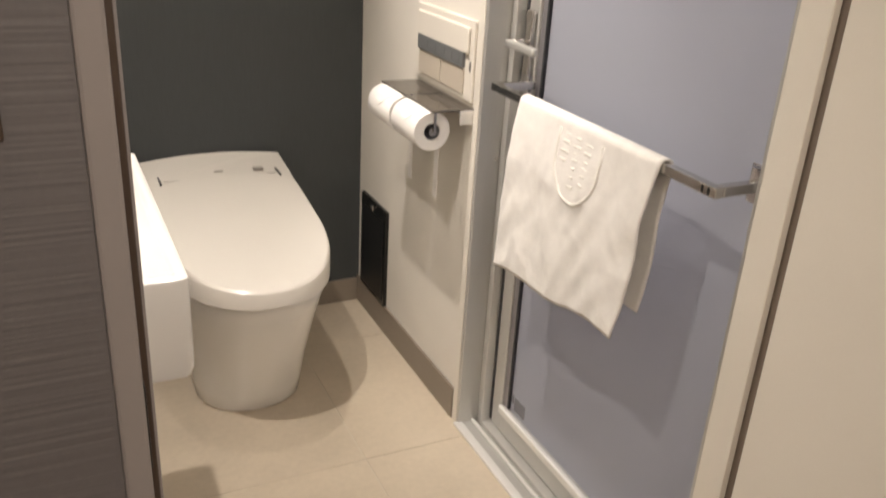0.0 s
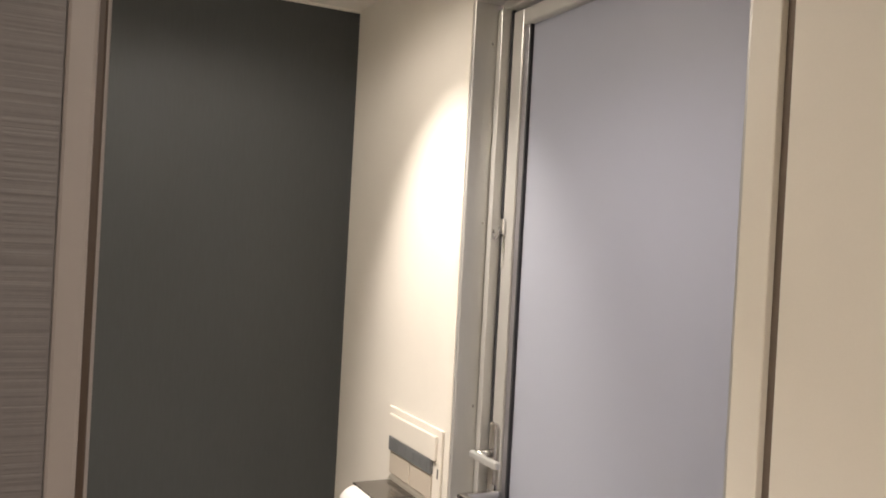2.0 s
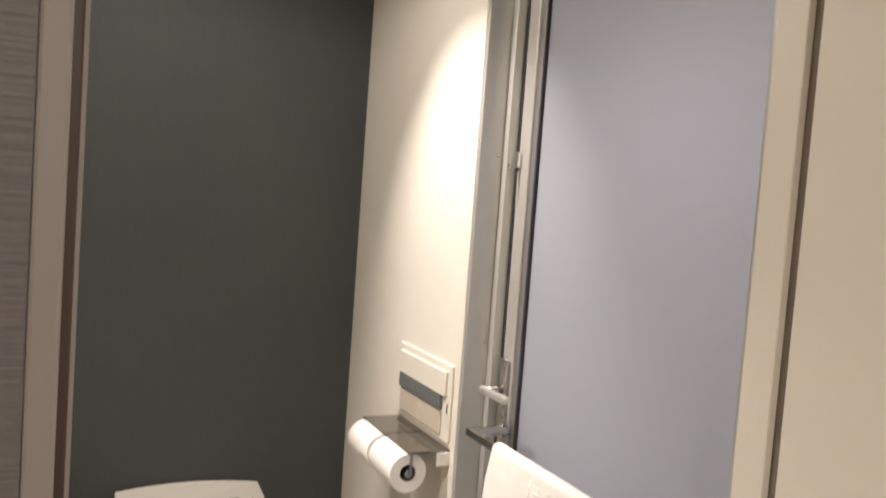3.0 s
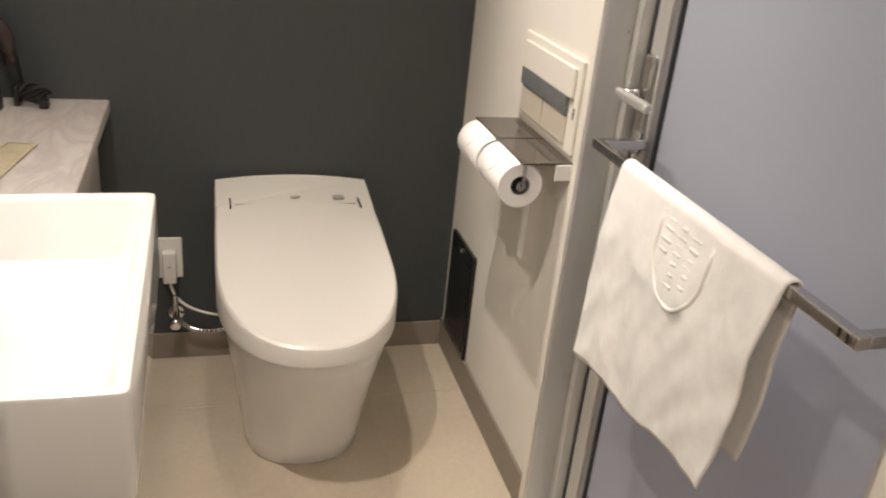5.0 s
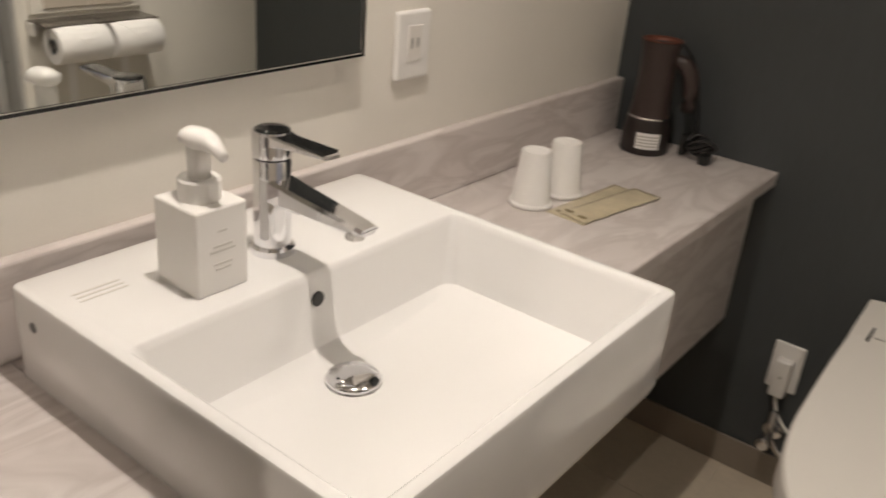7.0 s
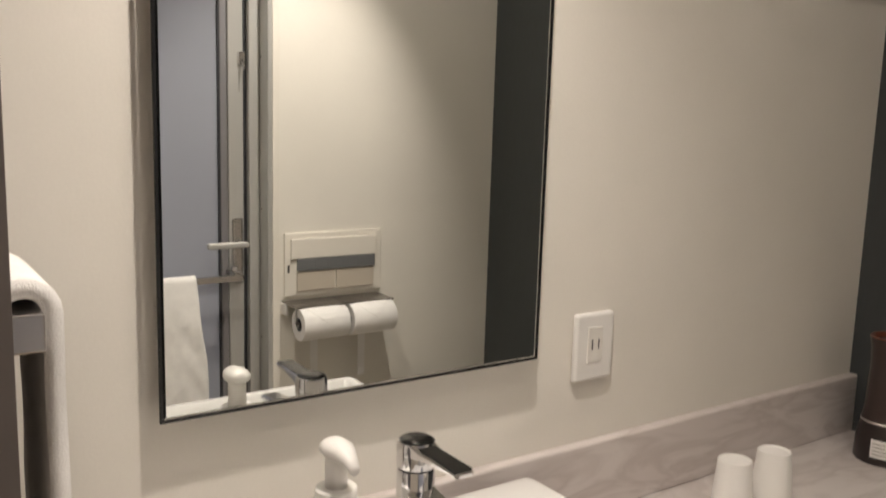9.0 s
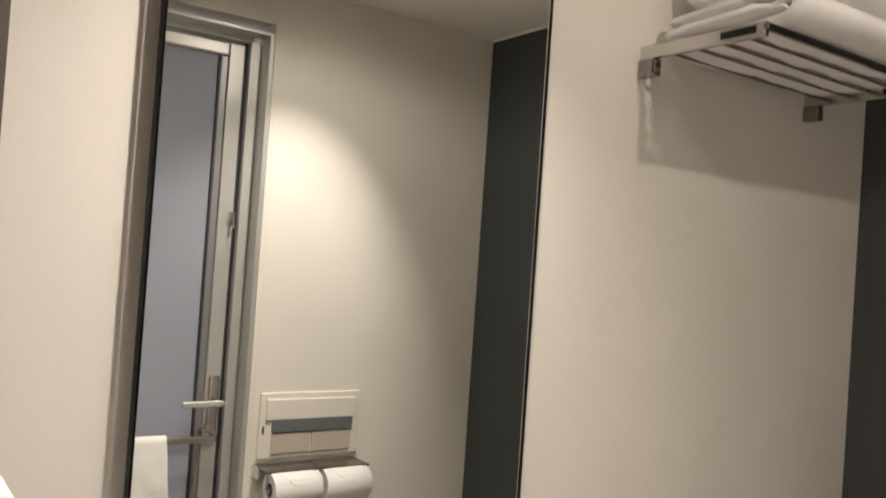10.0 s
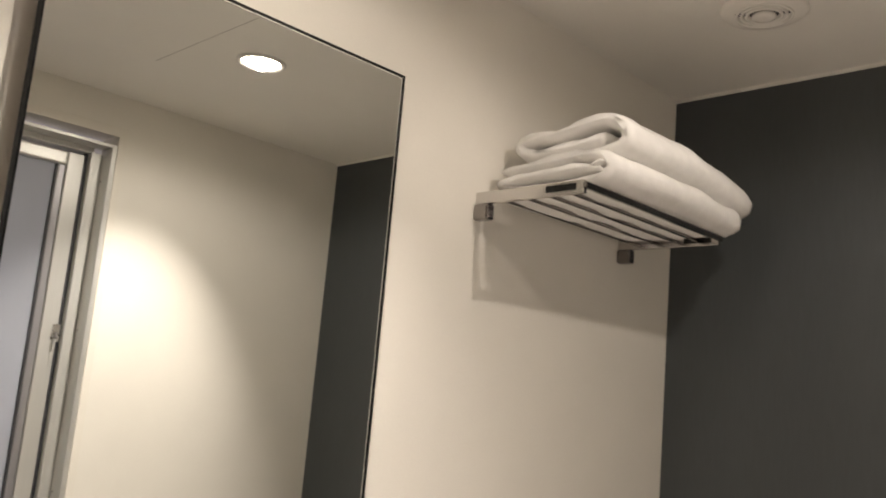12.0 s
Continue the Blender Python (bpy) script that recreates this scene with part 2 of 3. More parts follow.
solid("ceiling_hall", box(-0.9, XR, -1.1, 0.945, CEIL, CEIL + 0.1), CEILING, "plain off-white hallway ceiling", "ceiling", S)
solid("cornice_trim", box(XL, XR, YG - 0.006, YG, CEIL - 0.007, CEIL), CEILING, "thin white bead under the ceiling", "trim", S)
floor = solid("floor", box(XL, XR + 0.002, 1.06, YG, -0.1, -0.002), GROUT, "beige stone-look floor tiles with pale joints", "floor", S)
solid("floor_hall", box(-0.9, XR, -1.1, 1.06, -0.1, -0.004), CARTON, "brown hallway floor", "floor", S)
solid("baseboard", box(XL, XR - 0.008, YG - 0.008, YG, 0, 0.082, 0.002), BASE, "taupe skirting along the charcoal wall", "baseboard", S)
solid("baseboard_east", box(XR - 0.008, XR, Y1 + 0.022, YG, 0, 0.094, 0.002), BASE, "taupe skirting below the paper holder", "baseboard", S)
# bathroom behind the frosted door
bm = box(2.1, 2.2, 0.5, 2.6, -0.1, 2.4)
box(1.07, 2.2, 0.4, 0.5, -0.1, 2.4, into=bm)
box(1.07, 2.2, 2.6, 2.7, -0.1, 2.4, into=bm)
solid("wall_bathroom", bm, BATHWALL, "pale bathroom wall panels", "wall", S)
solid("floor_bathroom", box(1.07, 2.1, 0.5, 2.6, -0.1, 0.0), BATHWALL, "pale bathroom floor", "floor", S)
solid("ceiling_bathroom", box(1.07, 2.1, 0.5, 2.6, 2.2, 2.3), BATHWALL, "pale bathroom ceiling", "ceiling", S)

# ---- bathroom door ----
XD = 1.045
frame_ob = thing("bathroom_door_frame", "satin aluminium frame with steel threshold around the bathroom door", "door frame", (XR, 1.5, 0))
part("jamb", box(XR - 0.003, XD - 0.012, 1.926, Y1, 0, ZH - 0.03, 0.002), ALU, frame_ob)
part("jamb_stop", box(XD - 0.020, XD + 0.04, 1.902, 1.926, 0, 2.06, 0.003), ALU, frame_ob)
part("jamb_lip", box(XD - 0.026, XD + 0.04, 1.892, 1.903, 0, 2.06, 0.002), ALU, frame_ob)
part("jamb", box(XR + 0.02, XD + 0.04, Y0, Y0 + 0.025, 0, ZH - 0.03, 0.003), ALU, frame_ob)
part("header", box(XR - 0.003, XD - 0.012, Y0 + 0.025, 1.926, 2.072, ZH - 0.03, 0.002), ALU, frame_ob)
part("header_stop", box(XD - 0.020, XD + 0.04, Y0 + 0.025, 1.902, 2.055, 2.08, 0.003), ALU, frame_ob)
part("gasket", box(XD - 0.002, XD + 0.04, 1.884, 1.892, 0.03, 2.055), ALU_DARK, frame_ob)
part("threshold", box(XR + 0.002, XD - 0.024, Y0 + 0.025, 1.926, 0, 0.006, 0.002), ALU, frame_ob)
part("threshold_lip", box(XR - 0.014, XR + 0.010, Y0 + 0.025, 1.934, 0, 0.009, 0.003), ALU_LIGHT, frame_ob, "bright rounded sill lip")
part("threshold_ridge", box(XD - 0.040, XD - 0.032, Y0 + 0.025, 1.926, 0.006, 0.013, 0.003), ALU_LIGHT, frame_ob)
part("threshold_step", box(XD - 0.024, XD + 0.04, Y0 + 0.025, 1.902, 0, 0.020, 0.003), ALU, frame_ob)
for z in (0.75, 1.13, 1.56, 1.98):
    part("screw", lathe([(0.0035, 0), (0.003, 0.0014)], m=Matrix.Translation((XR + 0.045, 1.926, z)) @ ALONG_Y.inverted(), n=10), CHROME_SATIN, frame_ob)
bm = box(XR - 0.004, XR, Y1, Y1 + 0.022, 0, ZH + 0.022, 0.001)
box(XR - 0.004, XR, Y0, Y1, ZH - 0.005, ZH + 0.022, 0.001, into=bm)
solid("architrave", bm, LACQUER, "narrow pale architrave around the bathroom door", "trim", S)

door = thing("bathroom_door", "frosted lilac-grey bathroom door in satin aluminium stiles, closed", "door", (XD + 0.02, 1.5, 0.025))
part("stile", box(XD, XD + 0.035, 1.840, 1.885, 0.022, 2.05, 0.003), ALU, door)
part("stile_bead", box(XD + 0.005, XD + 0.03, 1.818, 1.840, 0.10, 2.012, 0.004), ALU_MID, door)
part("stile", box(XD, XD + 0.035, Y0 + 0.027, Y0 + 0.055, 0.022, 2.05, 0.003), ALU, door)
part("top_rail", box(XD - 0.002, XD + 0.035, Y0 + 0.055, 1.840, 2.010, 2.05, 0.006), ALU, door)
part("bottom_rail", box(XD - 0.002, XD + 0.035, Y0 + 0.055, 1.840, 0.022, 0.100, 0.006), ALU, door)
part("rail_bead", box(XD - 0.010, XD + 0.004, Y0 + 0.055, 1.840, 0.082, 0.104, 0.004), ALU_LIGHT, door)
part("pane", box(XD + 0.012, XD + 0.018, Y0 + 0.05, 1.820, 0.09, 2.02), FROST, door, "frosted lilac-grey pane")
part("pane_seal", box(XD + 0.004, XD + 0.012, 1.812, 1.818, 0.104, 2.010), ALU_DARK, door)
part("sticker", box(XD + 0.0105, XD + 0.0118, 1.745, 1.795, 0.112, 0.150), STICK, door, "small grey sticker")
part("sticker", box(XD + 0.0105, XD + 0.0118, 1.800, 1.807, 0.128, 0.152), STICK, door)
handle = part("handle", box(XD - 0.012, XD, 1.848, 1.878, 0.917, 1.104, 0.006, 3), CHROME_SATIN, door, "brushed steel lever handle")
part("neck", tube([(XD - 0.012, 1.863, 1.032), (XD - 0.05, 1.863, 1.032)], 0.010, 14), CHROME_SATIN, handle, smooth=True)
part("lever", box(XD - 0.062, XD - 0.046, 1.758, 1.878, 1.023, 1.041, 0.006, 3), ALU, handle)
part("keyhole", lathe([(0.011, 0), (0.011, 0.004), (0.009, 0.006)], m=Matrix.Translation((XD - 0.012, 1.863, 0.940)) @ ALONG_X.inverted(), n=18), CHROME, handle)
hook = thing("door_hook", "small chrome hook clipped on the door stile", "hook", (XD, 1.878, 1.535))
part("plate", box(XD - 0.010, XD, 1.868, 1.888, 1.535, 1.572, 0.003), CHROME, hook)
part("prong", tube(bend((XD - 0.010, 1.878, 1.55), (XD - 0.03, 1.878, 1.50), (XD - 0.028, 1.878, 1.545)), 0.003, 8), CHROME, hook, smooth=True)
part("tab", box(XD - 0.002, XD, 1.872, 1.882, 1.46, 1.53, 0.0005), ALU, hook, "pale hanging tab")

# towel bar and hand towel on the door
BX, BZ = 0.950, 0.946
bar = thing("door_towel_bar", "square steel towel bar across the bathroom door", "towel bar", (XD, 1.5, BZ))
part("rod", box(BX - 0.009, BX + 0.009, 1.140, 1.845, BZ - 0.009, BZ + 0.009, 0.003), CHROME_SATIN, bar)
for y, x1 in ((1.150, XD + 0.012), (1.836, XD)):
    part("arm", box(BX + 0.009, x1, y - 0.009, y + 0.009, BZ - 0.009, BZ + 0.009, 0.003), CHROME_SATIN, bar)
part("mount", box(XD - 0.006, XD, 1.152, 1.173, BZ - 0.032, BZ + 0.032, 0.002), CHROME, bar)
part("mount", box(XD - 0.014, XD, 1.842, 1.860, BZ - 0.02, BZ + 0.02, 0.003), CHROME, bar)
for a in (0.012, 0.026):
    part("slot", box(BX - 0.0098, BX - 0.0088, 1.140 + a, 1.144 + a, BZ - 0.006, BZ + 0.006), BLACK, bar)


def folds(y, d, seed):
    """Broad hanging folds with slanting creases over them."""
    crease = 1 - abs(noise.noise(Vector((y * 17 + d * 9, d * 6 - y * 3, seed + 9)))) * 3
    return noise.noise(Vector((y * 9 + d * 3, d * 2.2, seed))) * 1.6 + 0.55 * noise.noise(Vector((y * 24 - d * 10, d * 9, seed + 4))) - 0.22 * max(0, crease) ** 2


def cloth(axis_x, top, y0, y1, drop_front, drop_back, gap, shear, seed, wave=0.006, thick=0.004):
    """A towel over a bar that runs along y: front hangs on the low-x side."""
    bm = bmesh.new()
    rows = []
    nu, prof = 56, []
    for i in range(46):
        prof.append((0, i / 45))
    for i in range(1, 10):
        prof.append((1, i / 10))
    for i in range(40):
        prof.append((2, i / 39))
    for seg, t in prof:
        row = []
        for k in range(nu + 1):
            u = k / nu
            y = y0 + (y1 - y0) * u
            if seg == 0:
                d = drop_front * (1 - t)
                x, z = axis_x - gap, top - gap - d
            elif seg == 1:
                a = math.pi * (1 - t)
                d = 0
                x, z = axis_x + gap * math.cos(a), top - gap + gap * math.sin(a)
            else:
                d = drop_back * t
                x, z = axis_x + gap, top - gap - d
            f = min(1, d / 0.12)
            if seg != 1:
                x += wave * f * folds(y, d, seed) * (1 if seg == 0 else 0.5) - (0.012 * f if seg == 0 else 0)
                z += (0.045 * (0.5 - u) * d / 0.33 + 0.005 * math.sin(u * 9)) * f
            y += shear * d + 0.004 * f * math.sin(d * 22 + u * 3)
            row.append(bm.verts.new((x, y, z)))
        rows.append(row)
    for a, b in zip(rows, rows[1:]):
        for k in range(nu):
            bm.faces.new((a[k], a[k + 1], b[k + 1], b[k]))
    bmesh.ops.recalc_face_normals(bm, faces=bm.faces)
    bmesh.ops.solidify(bm, geom=bm.faces[:], thickness=thick)
    return bm


def front_x(y, z):
    d = BZ + 0.016 - 0.016 - z
    y -= 0.09 * d
    f = min(1, d / 0.12)
    return BX - 0.016 + 0.009 * f * folds(y, d, 3) - 0.012 * f


towel = thing("bath_mat_towel", "white towelling mat with raised emblem, folded over the door bar", "towel", (BX, 1.48, BZ))
part("cloth", cloth(BX, BZ + 0.016, 1.264, 1.708, 0.352, 0.30, 0.016, 0.09, 3, 0.009), TERRY, towel, smooth=True)
pts = []
for i in range(25):
    a = math.pi * i / 24
    pts.append((1.478 + 0.066 * math.cos(a), 0.878 - 0.068 * math.sin(a) ** 1.3))
pts = [(1.546, 0.938), (1.547, 0.91)] + pts + [(1.409, 0.91), (1.410, 0.938)]
part("emblem_border", tube([(front_x(y, z) + 0.0010, y, z) for y, z in pts], 0.0042, 8), TERRY_PILE, towel, "raised U-shaped border", smooth=True)
random.seed(5)
for col, (yc, z0, z1) in enumerate(((1.520, 0.880, 0.935), (1.484, 0.836, 0.935), (1.450, 0.850, 0.935))):
    z = z0
    while z < z1:
        dz, dy = random.uniform(0.006, 0.014), random.uniform(0.006, 0.013)
        x = front_x(yc, z)
        part("emblem_stroke", box(x - 0.0008, x + 0.003, yc - dy, yc + dy, z, z + dz * 0.6, 0.002, 1), TERRY_PILE, towel)
        z += dz + 0.005

# ---- sliding entrance door ----
EX, EY = 0.106, 0.870
entry = thing("sliding_door", "grey-brown sliding door with rippled face, pushed half open", "door", (-0.2, EY, 0))
part("panel", box(-0.68, EX - 0.029, EY, EY + 0.035, 0.004, 2.05, 0.001), DOORFACE, entry, "horizontally rippled grey-brown face")
part("edge_stile", box(EX - 0.029, EX - 0.007, EY - 0.003, EY + 0.03, 0.004, 2.05, 0.003), STILE, entry, "pale grey edge stile")
part("edge_seal", box(EX - 0.022, EX + 0.001, EY + 0.03, EY + 0.05, 0.004, 2.05, 0.002), BROWN, entry, "dark brown brush seal")
part("edge_lip", box(EX - 0.010, EX + 0.005, EY + 0.05, EY + 0.06, 0.004, 2.05, 0.002), STILE, entry, "pale metal lip")
pull = part("pull", box(-0.020, 0.028, EY - 0.005, EY, 1.176, 1.330, 0.0045, 3), BROWN, entry, "recessed oblong pull")
part("recess", box(-0.012, 0.019, EY - 0.0062, EY - 0.005, 1.193, 1.314, 0.0004), STILE_DK, pull)
part("latch", box(EX - 0.007, EX - 0.005, EY + 0.006, EY + 0.022, 0.88, 0.96, 0.0008), BLACK, entry, "dark latch plate")

# ---- mirror ----
mirror = thing("wall_mirror", "tall frameless wall mirror with a slim dark edge", "mirror", (XL, 1.57, 1.05))
part("backing", box(XL, XM - 0.003, 1.258, 1.799, 1.057, 1.970), BLACK, mirror)
bm = box(XM - 0.003, XM + 0.003, 1.254, 1.803, 1.053, 1.974)
es = [e for e in bm.edges if all(v.co.x > XM for v in e.verts)]
bmesh.ops.bevel(bm, geom=es, offset=0.0025, segments=1, affect="EDGES")
part("glass", bm, MIRROR, mirror, "clear silvered glass")
part("edge_strip", box(XM + 0.001, XM + 0.0045, 1.803, 1.807, 1.049, 1.978, 0.001), BLACK_GLOSS, mirror)
part("edge_strip", box(XM + 0.001, XM + 0.0045, 1.249, 1.254, 1.049, 1.978, 0.001), BLACK_GLOSS, mirror)
part("edge_strip", box(XM + 0.001, XM + 0.0045, 1.254, 1.803, 1.974, 1.978, 0.001), BLACK_GLOSS, mirror)
part("edge_strip", box(XM + 0.001, XM + 0.0045, 1.254, 1.803, 1.049, 1.053, 0.001), BLACK_GLOSS, mirror)

# ---- socket on the mirror wall ----
socket = thing("wall_socket", "white rounded wall socket plate beside the mirror", "socket", (XL, 1.94, 1.066))
part("plate", box(XL, XL + 0.012, 1.899, 1.982, 0.992, 1.103, 0.010, 5), PLASTIC_BAND, socket, smooth=False)
part("insert", box(XL + 0.011, XL + 0.0135, 1.924, 1.956, 1.022, 1.080, 0.001), PLASTIC, socket)
for y in (1.933, 1.947):
    part("slot", box(XL + 0.0130, XL + 0.0140, y - 0.0012, y + 0.0012, 1.044, 1.060), BLACK, socket)

# ---- vanity counter ----
ZC = 0.764
counter = thing("vanity_counter", "pale veined stone-look counter with backsplash and deep apron", "counter", (XL, 1.9, ZC))
bm = box(XL, 0.037, YD, 1.245, ZC - 0.032, ZC, 0.004)
box(XL, 0.037, 1.770, YG, ZC - 0.032, ZC, 0.004, into=bm)
box(XL, -0.315, 1.245, 1.770, ZC - 0.032, ZC, into=bm)
part("top", bm, MARBLE, counter)
part("backsplash", box(XL, XL + 0.02, YD, YG, ZC, 0.888, 0.004), MARBLE, counter)
part("apron", box(-0.02, 0.0, YD, YG, 0.385, ZC - 0.032, 0.002), MARBLE, counter)

# ---- washbasin ----
BX0, BX1, BY0, BY1, BT, BB = -0.335, 0.195, 1.241, 1.786, 0.877, 0.726
basin = thing("washbasin", "white rectangular porcelain washbasin with wide tap ledge", "washbasin", (-0.07, 1.5, BB))


def rrect(x0, x1, y0, y1, z, r, n=6):
    out = []
    for cx, cy, a0 in ((x1 - r, y1 - r, 0), (x0 + r, y1 - r, 90), (x0 + r, y0 + r, 180), (x1 - r, y0 + r, 270)):
        for i in range(n + 1):
            a = radians(a0 + 90 * i / n)
            out.append((cx + r * math.cos(a), cy + r * math.sin(a), z))
    return out


def sunk(x0, x1, y0, y1, z, r, slope):
    return [(x, y, z + slope * abs(x + 0.064) / 0.2) for x, y, _ in rrect(x0, x1, y0, y1, z, r)]


loops = [rrect(BX0 + 0.02, BX1 - 0.02, BY0 + 0.02, BY1 - 0.02, BB, 0.012), rrect(BX0 + 0.004, BX1 - 0.004, BY0 + 0.004, BY1 - 0.004, BB + 0.006, 0.012),
         rrect(BX0, BX1, BY0, BY1, BB + 0.02, 0.012), rrect(BX0, BX1, BY0, BY1, BT - 0.005, 0.012),
         rrect(BX0 + 0.0015, BX1 - 0.0015, BY0 + 0.0015, BY1 - 0.0015, BT - 0.0015, 0.011), rrect(BX0 + 0.005, BX1 - 0.005, BY0 + 0.005, BY1 - 0.005, BT, 0.009),
         rrect(-0.140, BX1 - 0.013, BY0 + 0.013, BY1 - 0.013, BT, 0.010), rrect(-0.137, BX1 - 0.016, BY0 + 0.016, BY1 - 0.016, BT - 0.002, 0.010),
         rrect(-0.134, BX1 - 0.020, BY0 + 0.020, BY1 - 0.020, BT - 0.010, 0.012), rrect(-0.128, BX1 - 0.035, BY0 + 0.028, BY1 - 0.028, BT - 0.080, 0.018),
         rrect(-0.122, BX1 - 0.045, BY0 + 0.035, BY1 - 0.035, BT - 0.096, 0.022), rrect(-0.108, BX1 - 0.065, BY0 + 0.055, BY1 - 0.055, BT - 0.103, 0.030),
         rrect(-0.085, BX1 - 0.16, 1.455, 1.517, BT - 0.107, 0.02)]
part("bowl", rings(loops), PORCELAIN, basin, smooth=True).data.set_sharp_from_angle(angle=radians(40))
part("overflow", lathe([(0.0095, 0), (0.0095, 0.003), (0.007, 0.0035)], m=Matrix.Translation((-0.1325, 1.502, BT - 0.035)) @ ALONG_X, n=18), BLACK, basin, "dark overflow hole")
part("drain_plug", lathe([(0.031, 0), (0.033, 0.003), (0.031, 0.006), (0.015, 0.0085), (0.002, 0.009)], (-0.055, 1.487, BT - 0.1065), 28), CHROME, basin, "chrome pop-up plug", True)
part("side_cap", lathe([(0.006, 0), (0.006, 0.002)], m=Matrix.Translation((-0.29, BY0 + 0.001, 0.842)) @ ALONG_Y.inverted(), n=14), STRIP, basin)
for i in range(3):
    part("print_line", box(-0.268 + 0.009 * i, -0.265 + 0.009 * i, 1.275, 1.33, BT, BT + 0.0004), FAINT, basin, "tiny grey printed line")

# ---- tap ----
TX, TY = -0.212, 1.504
tap = thing("basin_tap", "polished chrome single-lever mixer tap", "tap", (TX, TY, BT))
part("base_ring", lathe([(0.027, 0), (0.027, 0.009), (0.025, 0.012)], (TX, TY, BT), 32), CHROME, tap, smooth=False)
part("column", lathe([(0.0225, 0.012), (0.0225, 0.128), (0.0215, 0.130)], (TX, TY, BT), 36), CHROME, tap, smooth=True).data.set_sharp_from_angle(angle=radians(40))
part("cap", lathe([(0.0215, 0.1315), (0.0232, 0.133), (0.0232, 0.160), (0.0215, 0.1665), (0.012, 0.168)], (TX, TY, BT), 36), CHROME, tap, smooth=True).data.set_sharp_from_angle(angle=radians(40))
loops = []
for x, w, z0, z1 in ((0.010, 0.018, 0.148, 0.1665), (0.03, 0.016, 0.152, 0.163), (0.06, 0.014, 0.154, 0.1625), (0.096, 0.013, 0.156, 0.162), (0.100, 0.010, 0.157, 0.161)):
    loops.append([(TX + x, TY + p[0], BT + p[1]) for p in ((-w, z0 + 0.002), (-w + 0.003, z0), (w - 0.003, z0), (w, z0 + 0.002), (w, z1 - 0.002), (w - 0.003, z1), (-w + 0.003, z1), (-w, z1 - 0.002))])
part("lever", rings(loops), CHROME, tap)
loops = []
for x, w, z0, z1 in ((0.012, 0.019, 0.072, 0.108), (0.05, 0.018, 0.074, 0.102), (0.10, 0.0165, 0.074, 0.096), (0.146, 0.0155, 0.076, 0.090), (0.156, 0.014, 0.079, 0.088)):
    loops.append([(TX + x, TY + p[0], BT + p[1]) for p in ((-w, z0 + 0.006), (-w + 0.006, z0), (w - 0.006, z0), (w, z0 + 0.006), (w, z1 - 0.004), (w - 0.004, z1), (-w + 0.004, z1), (-w, z1 - 0.004))])
part("spout", rings(loops), CHROME, tap)
# black overlays stand in for dark reflections on the chrome cap and lever
part("cap_top", lathe([(0.0205, 0.1672), (0.0185, 0.1686), (0.004, 0.1690)], (TX, TY, BT), 36), BLACK_GLOSS, tap, "black disc for the dark reflection in the chrome cap", True)
part("lever_top", box(TX + 0.020, TX + 0.095, TY - 0.0118, TY + 0.0118, BT + 0.1615, BT + 0.1645, 0.001), BLACK_GLOSS, tap, "black overlay for the dark reflection in the chrome lever")
part("aerator", lathe([(0.011, 0.068), (0.011, 0.077)], (TX + 0.135, TY, BT), 20), CHROME_SATIN, tap)
for ob in tap.children:
    ob.data.transform(Matrix.Translation((0, 0, BT)) @ Matrix.Diagonal((1, 1, 0.92, 1)) @ Matrix.Translation((0, 0, -BT)))

# ---- soap dispenser ----
SX, SY = -0.204, 1.396
soap = thing("soap_dispenser", "square white pump bottle with faint printed label", "soap bottle", (SX, SY, BT))
part("bottle", box(SX - 0.036, SX + 0.036, SY - 0.034, SY + 0.034, BT, BT + 0.100, 0.003, 3), PLASTIC_BAND, soap)
part("collar", lathe([(0.023, 0.100), (0.023, 0.122), (0.021, 0.124)], (SX, SY, BT), 28), PLASTIC_BAND, soap)
part("neck", lathe([(0.0125, 0.124), (0.0125, 0.160)], (SX, SY, BT), 20), PLASTIC_BAND, soap, smooth=True)
loops = []
for x, w, z0, z1 in ((-0.021, 0.008, 0.162, 0.172), (-0.012, 0.016, 0.157, 0.177), (0.006, 0.018, 0.155, 0.178), (0.020, 0.013, 0.157, 0.176), (0.032, 0.009, 0.156, 0.170), (0.042, 0.006, 0.151, 0.162)):
    loops.append([(SX + x, SY + w * math.cos(a), BT + (z0 + z1) / 2 + (z1 - z0) / 2 * math.sin(a)) for a in [2 * math.pi * i / 14 for i in range(14)]])
part("pump_head", rings(loops), PLASTIC_BAND, soap, smooth=True)
for w, z in ((0.006, 0.072), (0.012, 0.055), (0.016, 0.049), (0.012, 0.034), (0.010, 0.028)):
    part("print_line", box(SX + 0.036, SX + 0.0364, SY - w, SY + w, BT + z, BT + z + 0.0022), FAINT, soap, "faint grey printed line")

# ---- cups ----
cup = thing("paper_cup", "white cup turned upside down on the counter", "cup", (-0.230, 2.135, ZC), "cups on the counter")
part("shell", lathe([(0.0375, 0.006), (0.035, 0.010), (0.0275, 0.100), (0.026, 0.103), (0.024, 0.100), (0.004, 0.099)], (-0.230, 2.135, ZC), 36), PLASTIC_BAND, cup, smooth=True).data.set_sharp_from_angle(angle=radians(40))
part("rim", lathe([(0.036, 0), (0.041, 0.001), (0.041, 0.006), (0.0375, 0.008)], (-0.230, 2.135, ZC), 36), PLASTIC_BAND, cup, smooth=True)
copy_thing(cup, Matrix.Translation((-0.220, 2.226, ZC)))

# ---- sachets ----
random.seed(11)
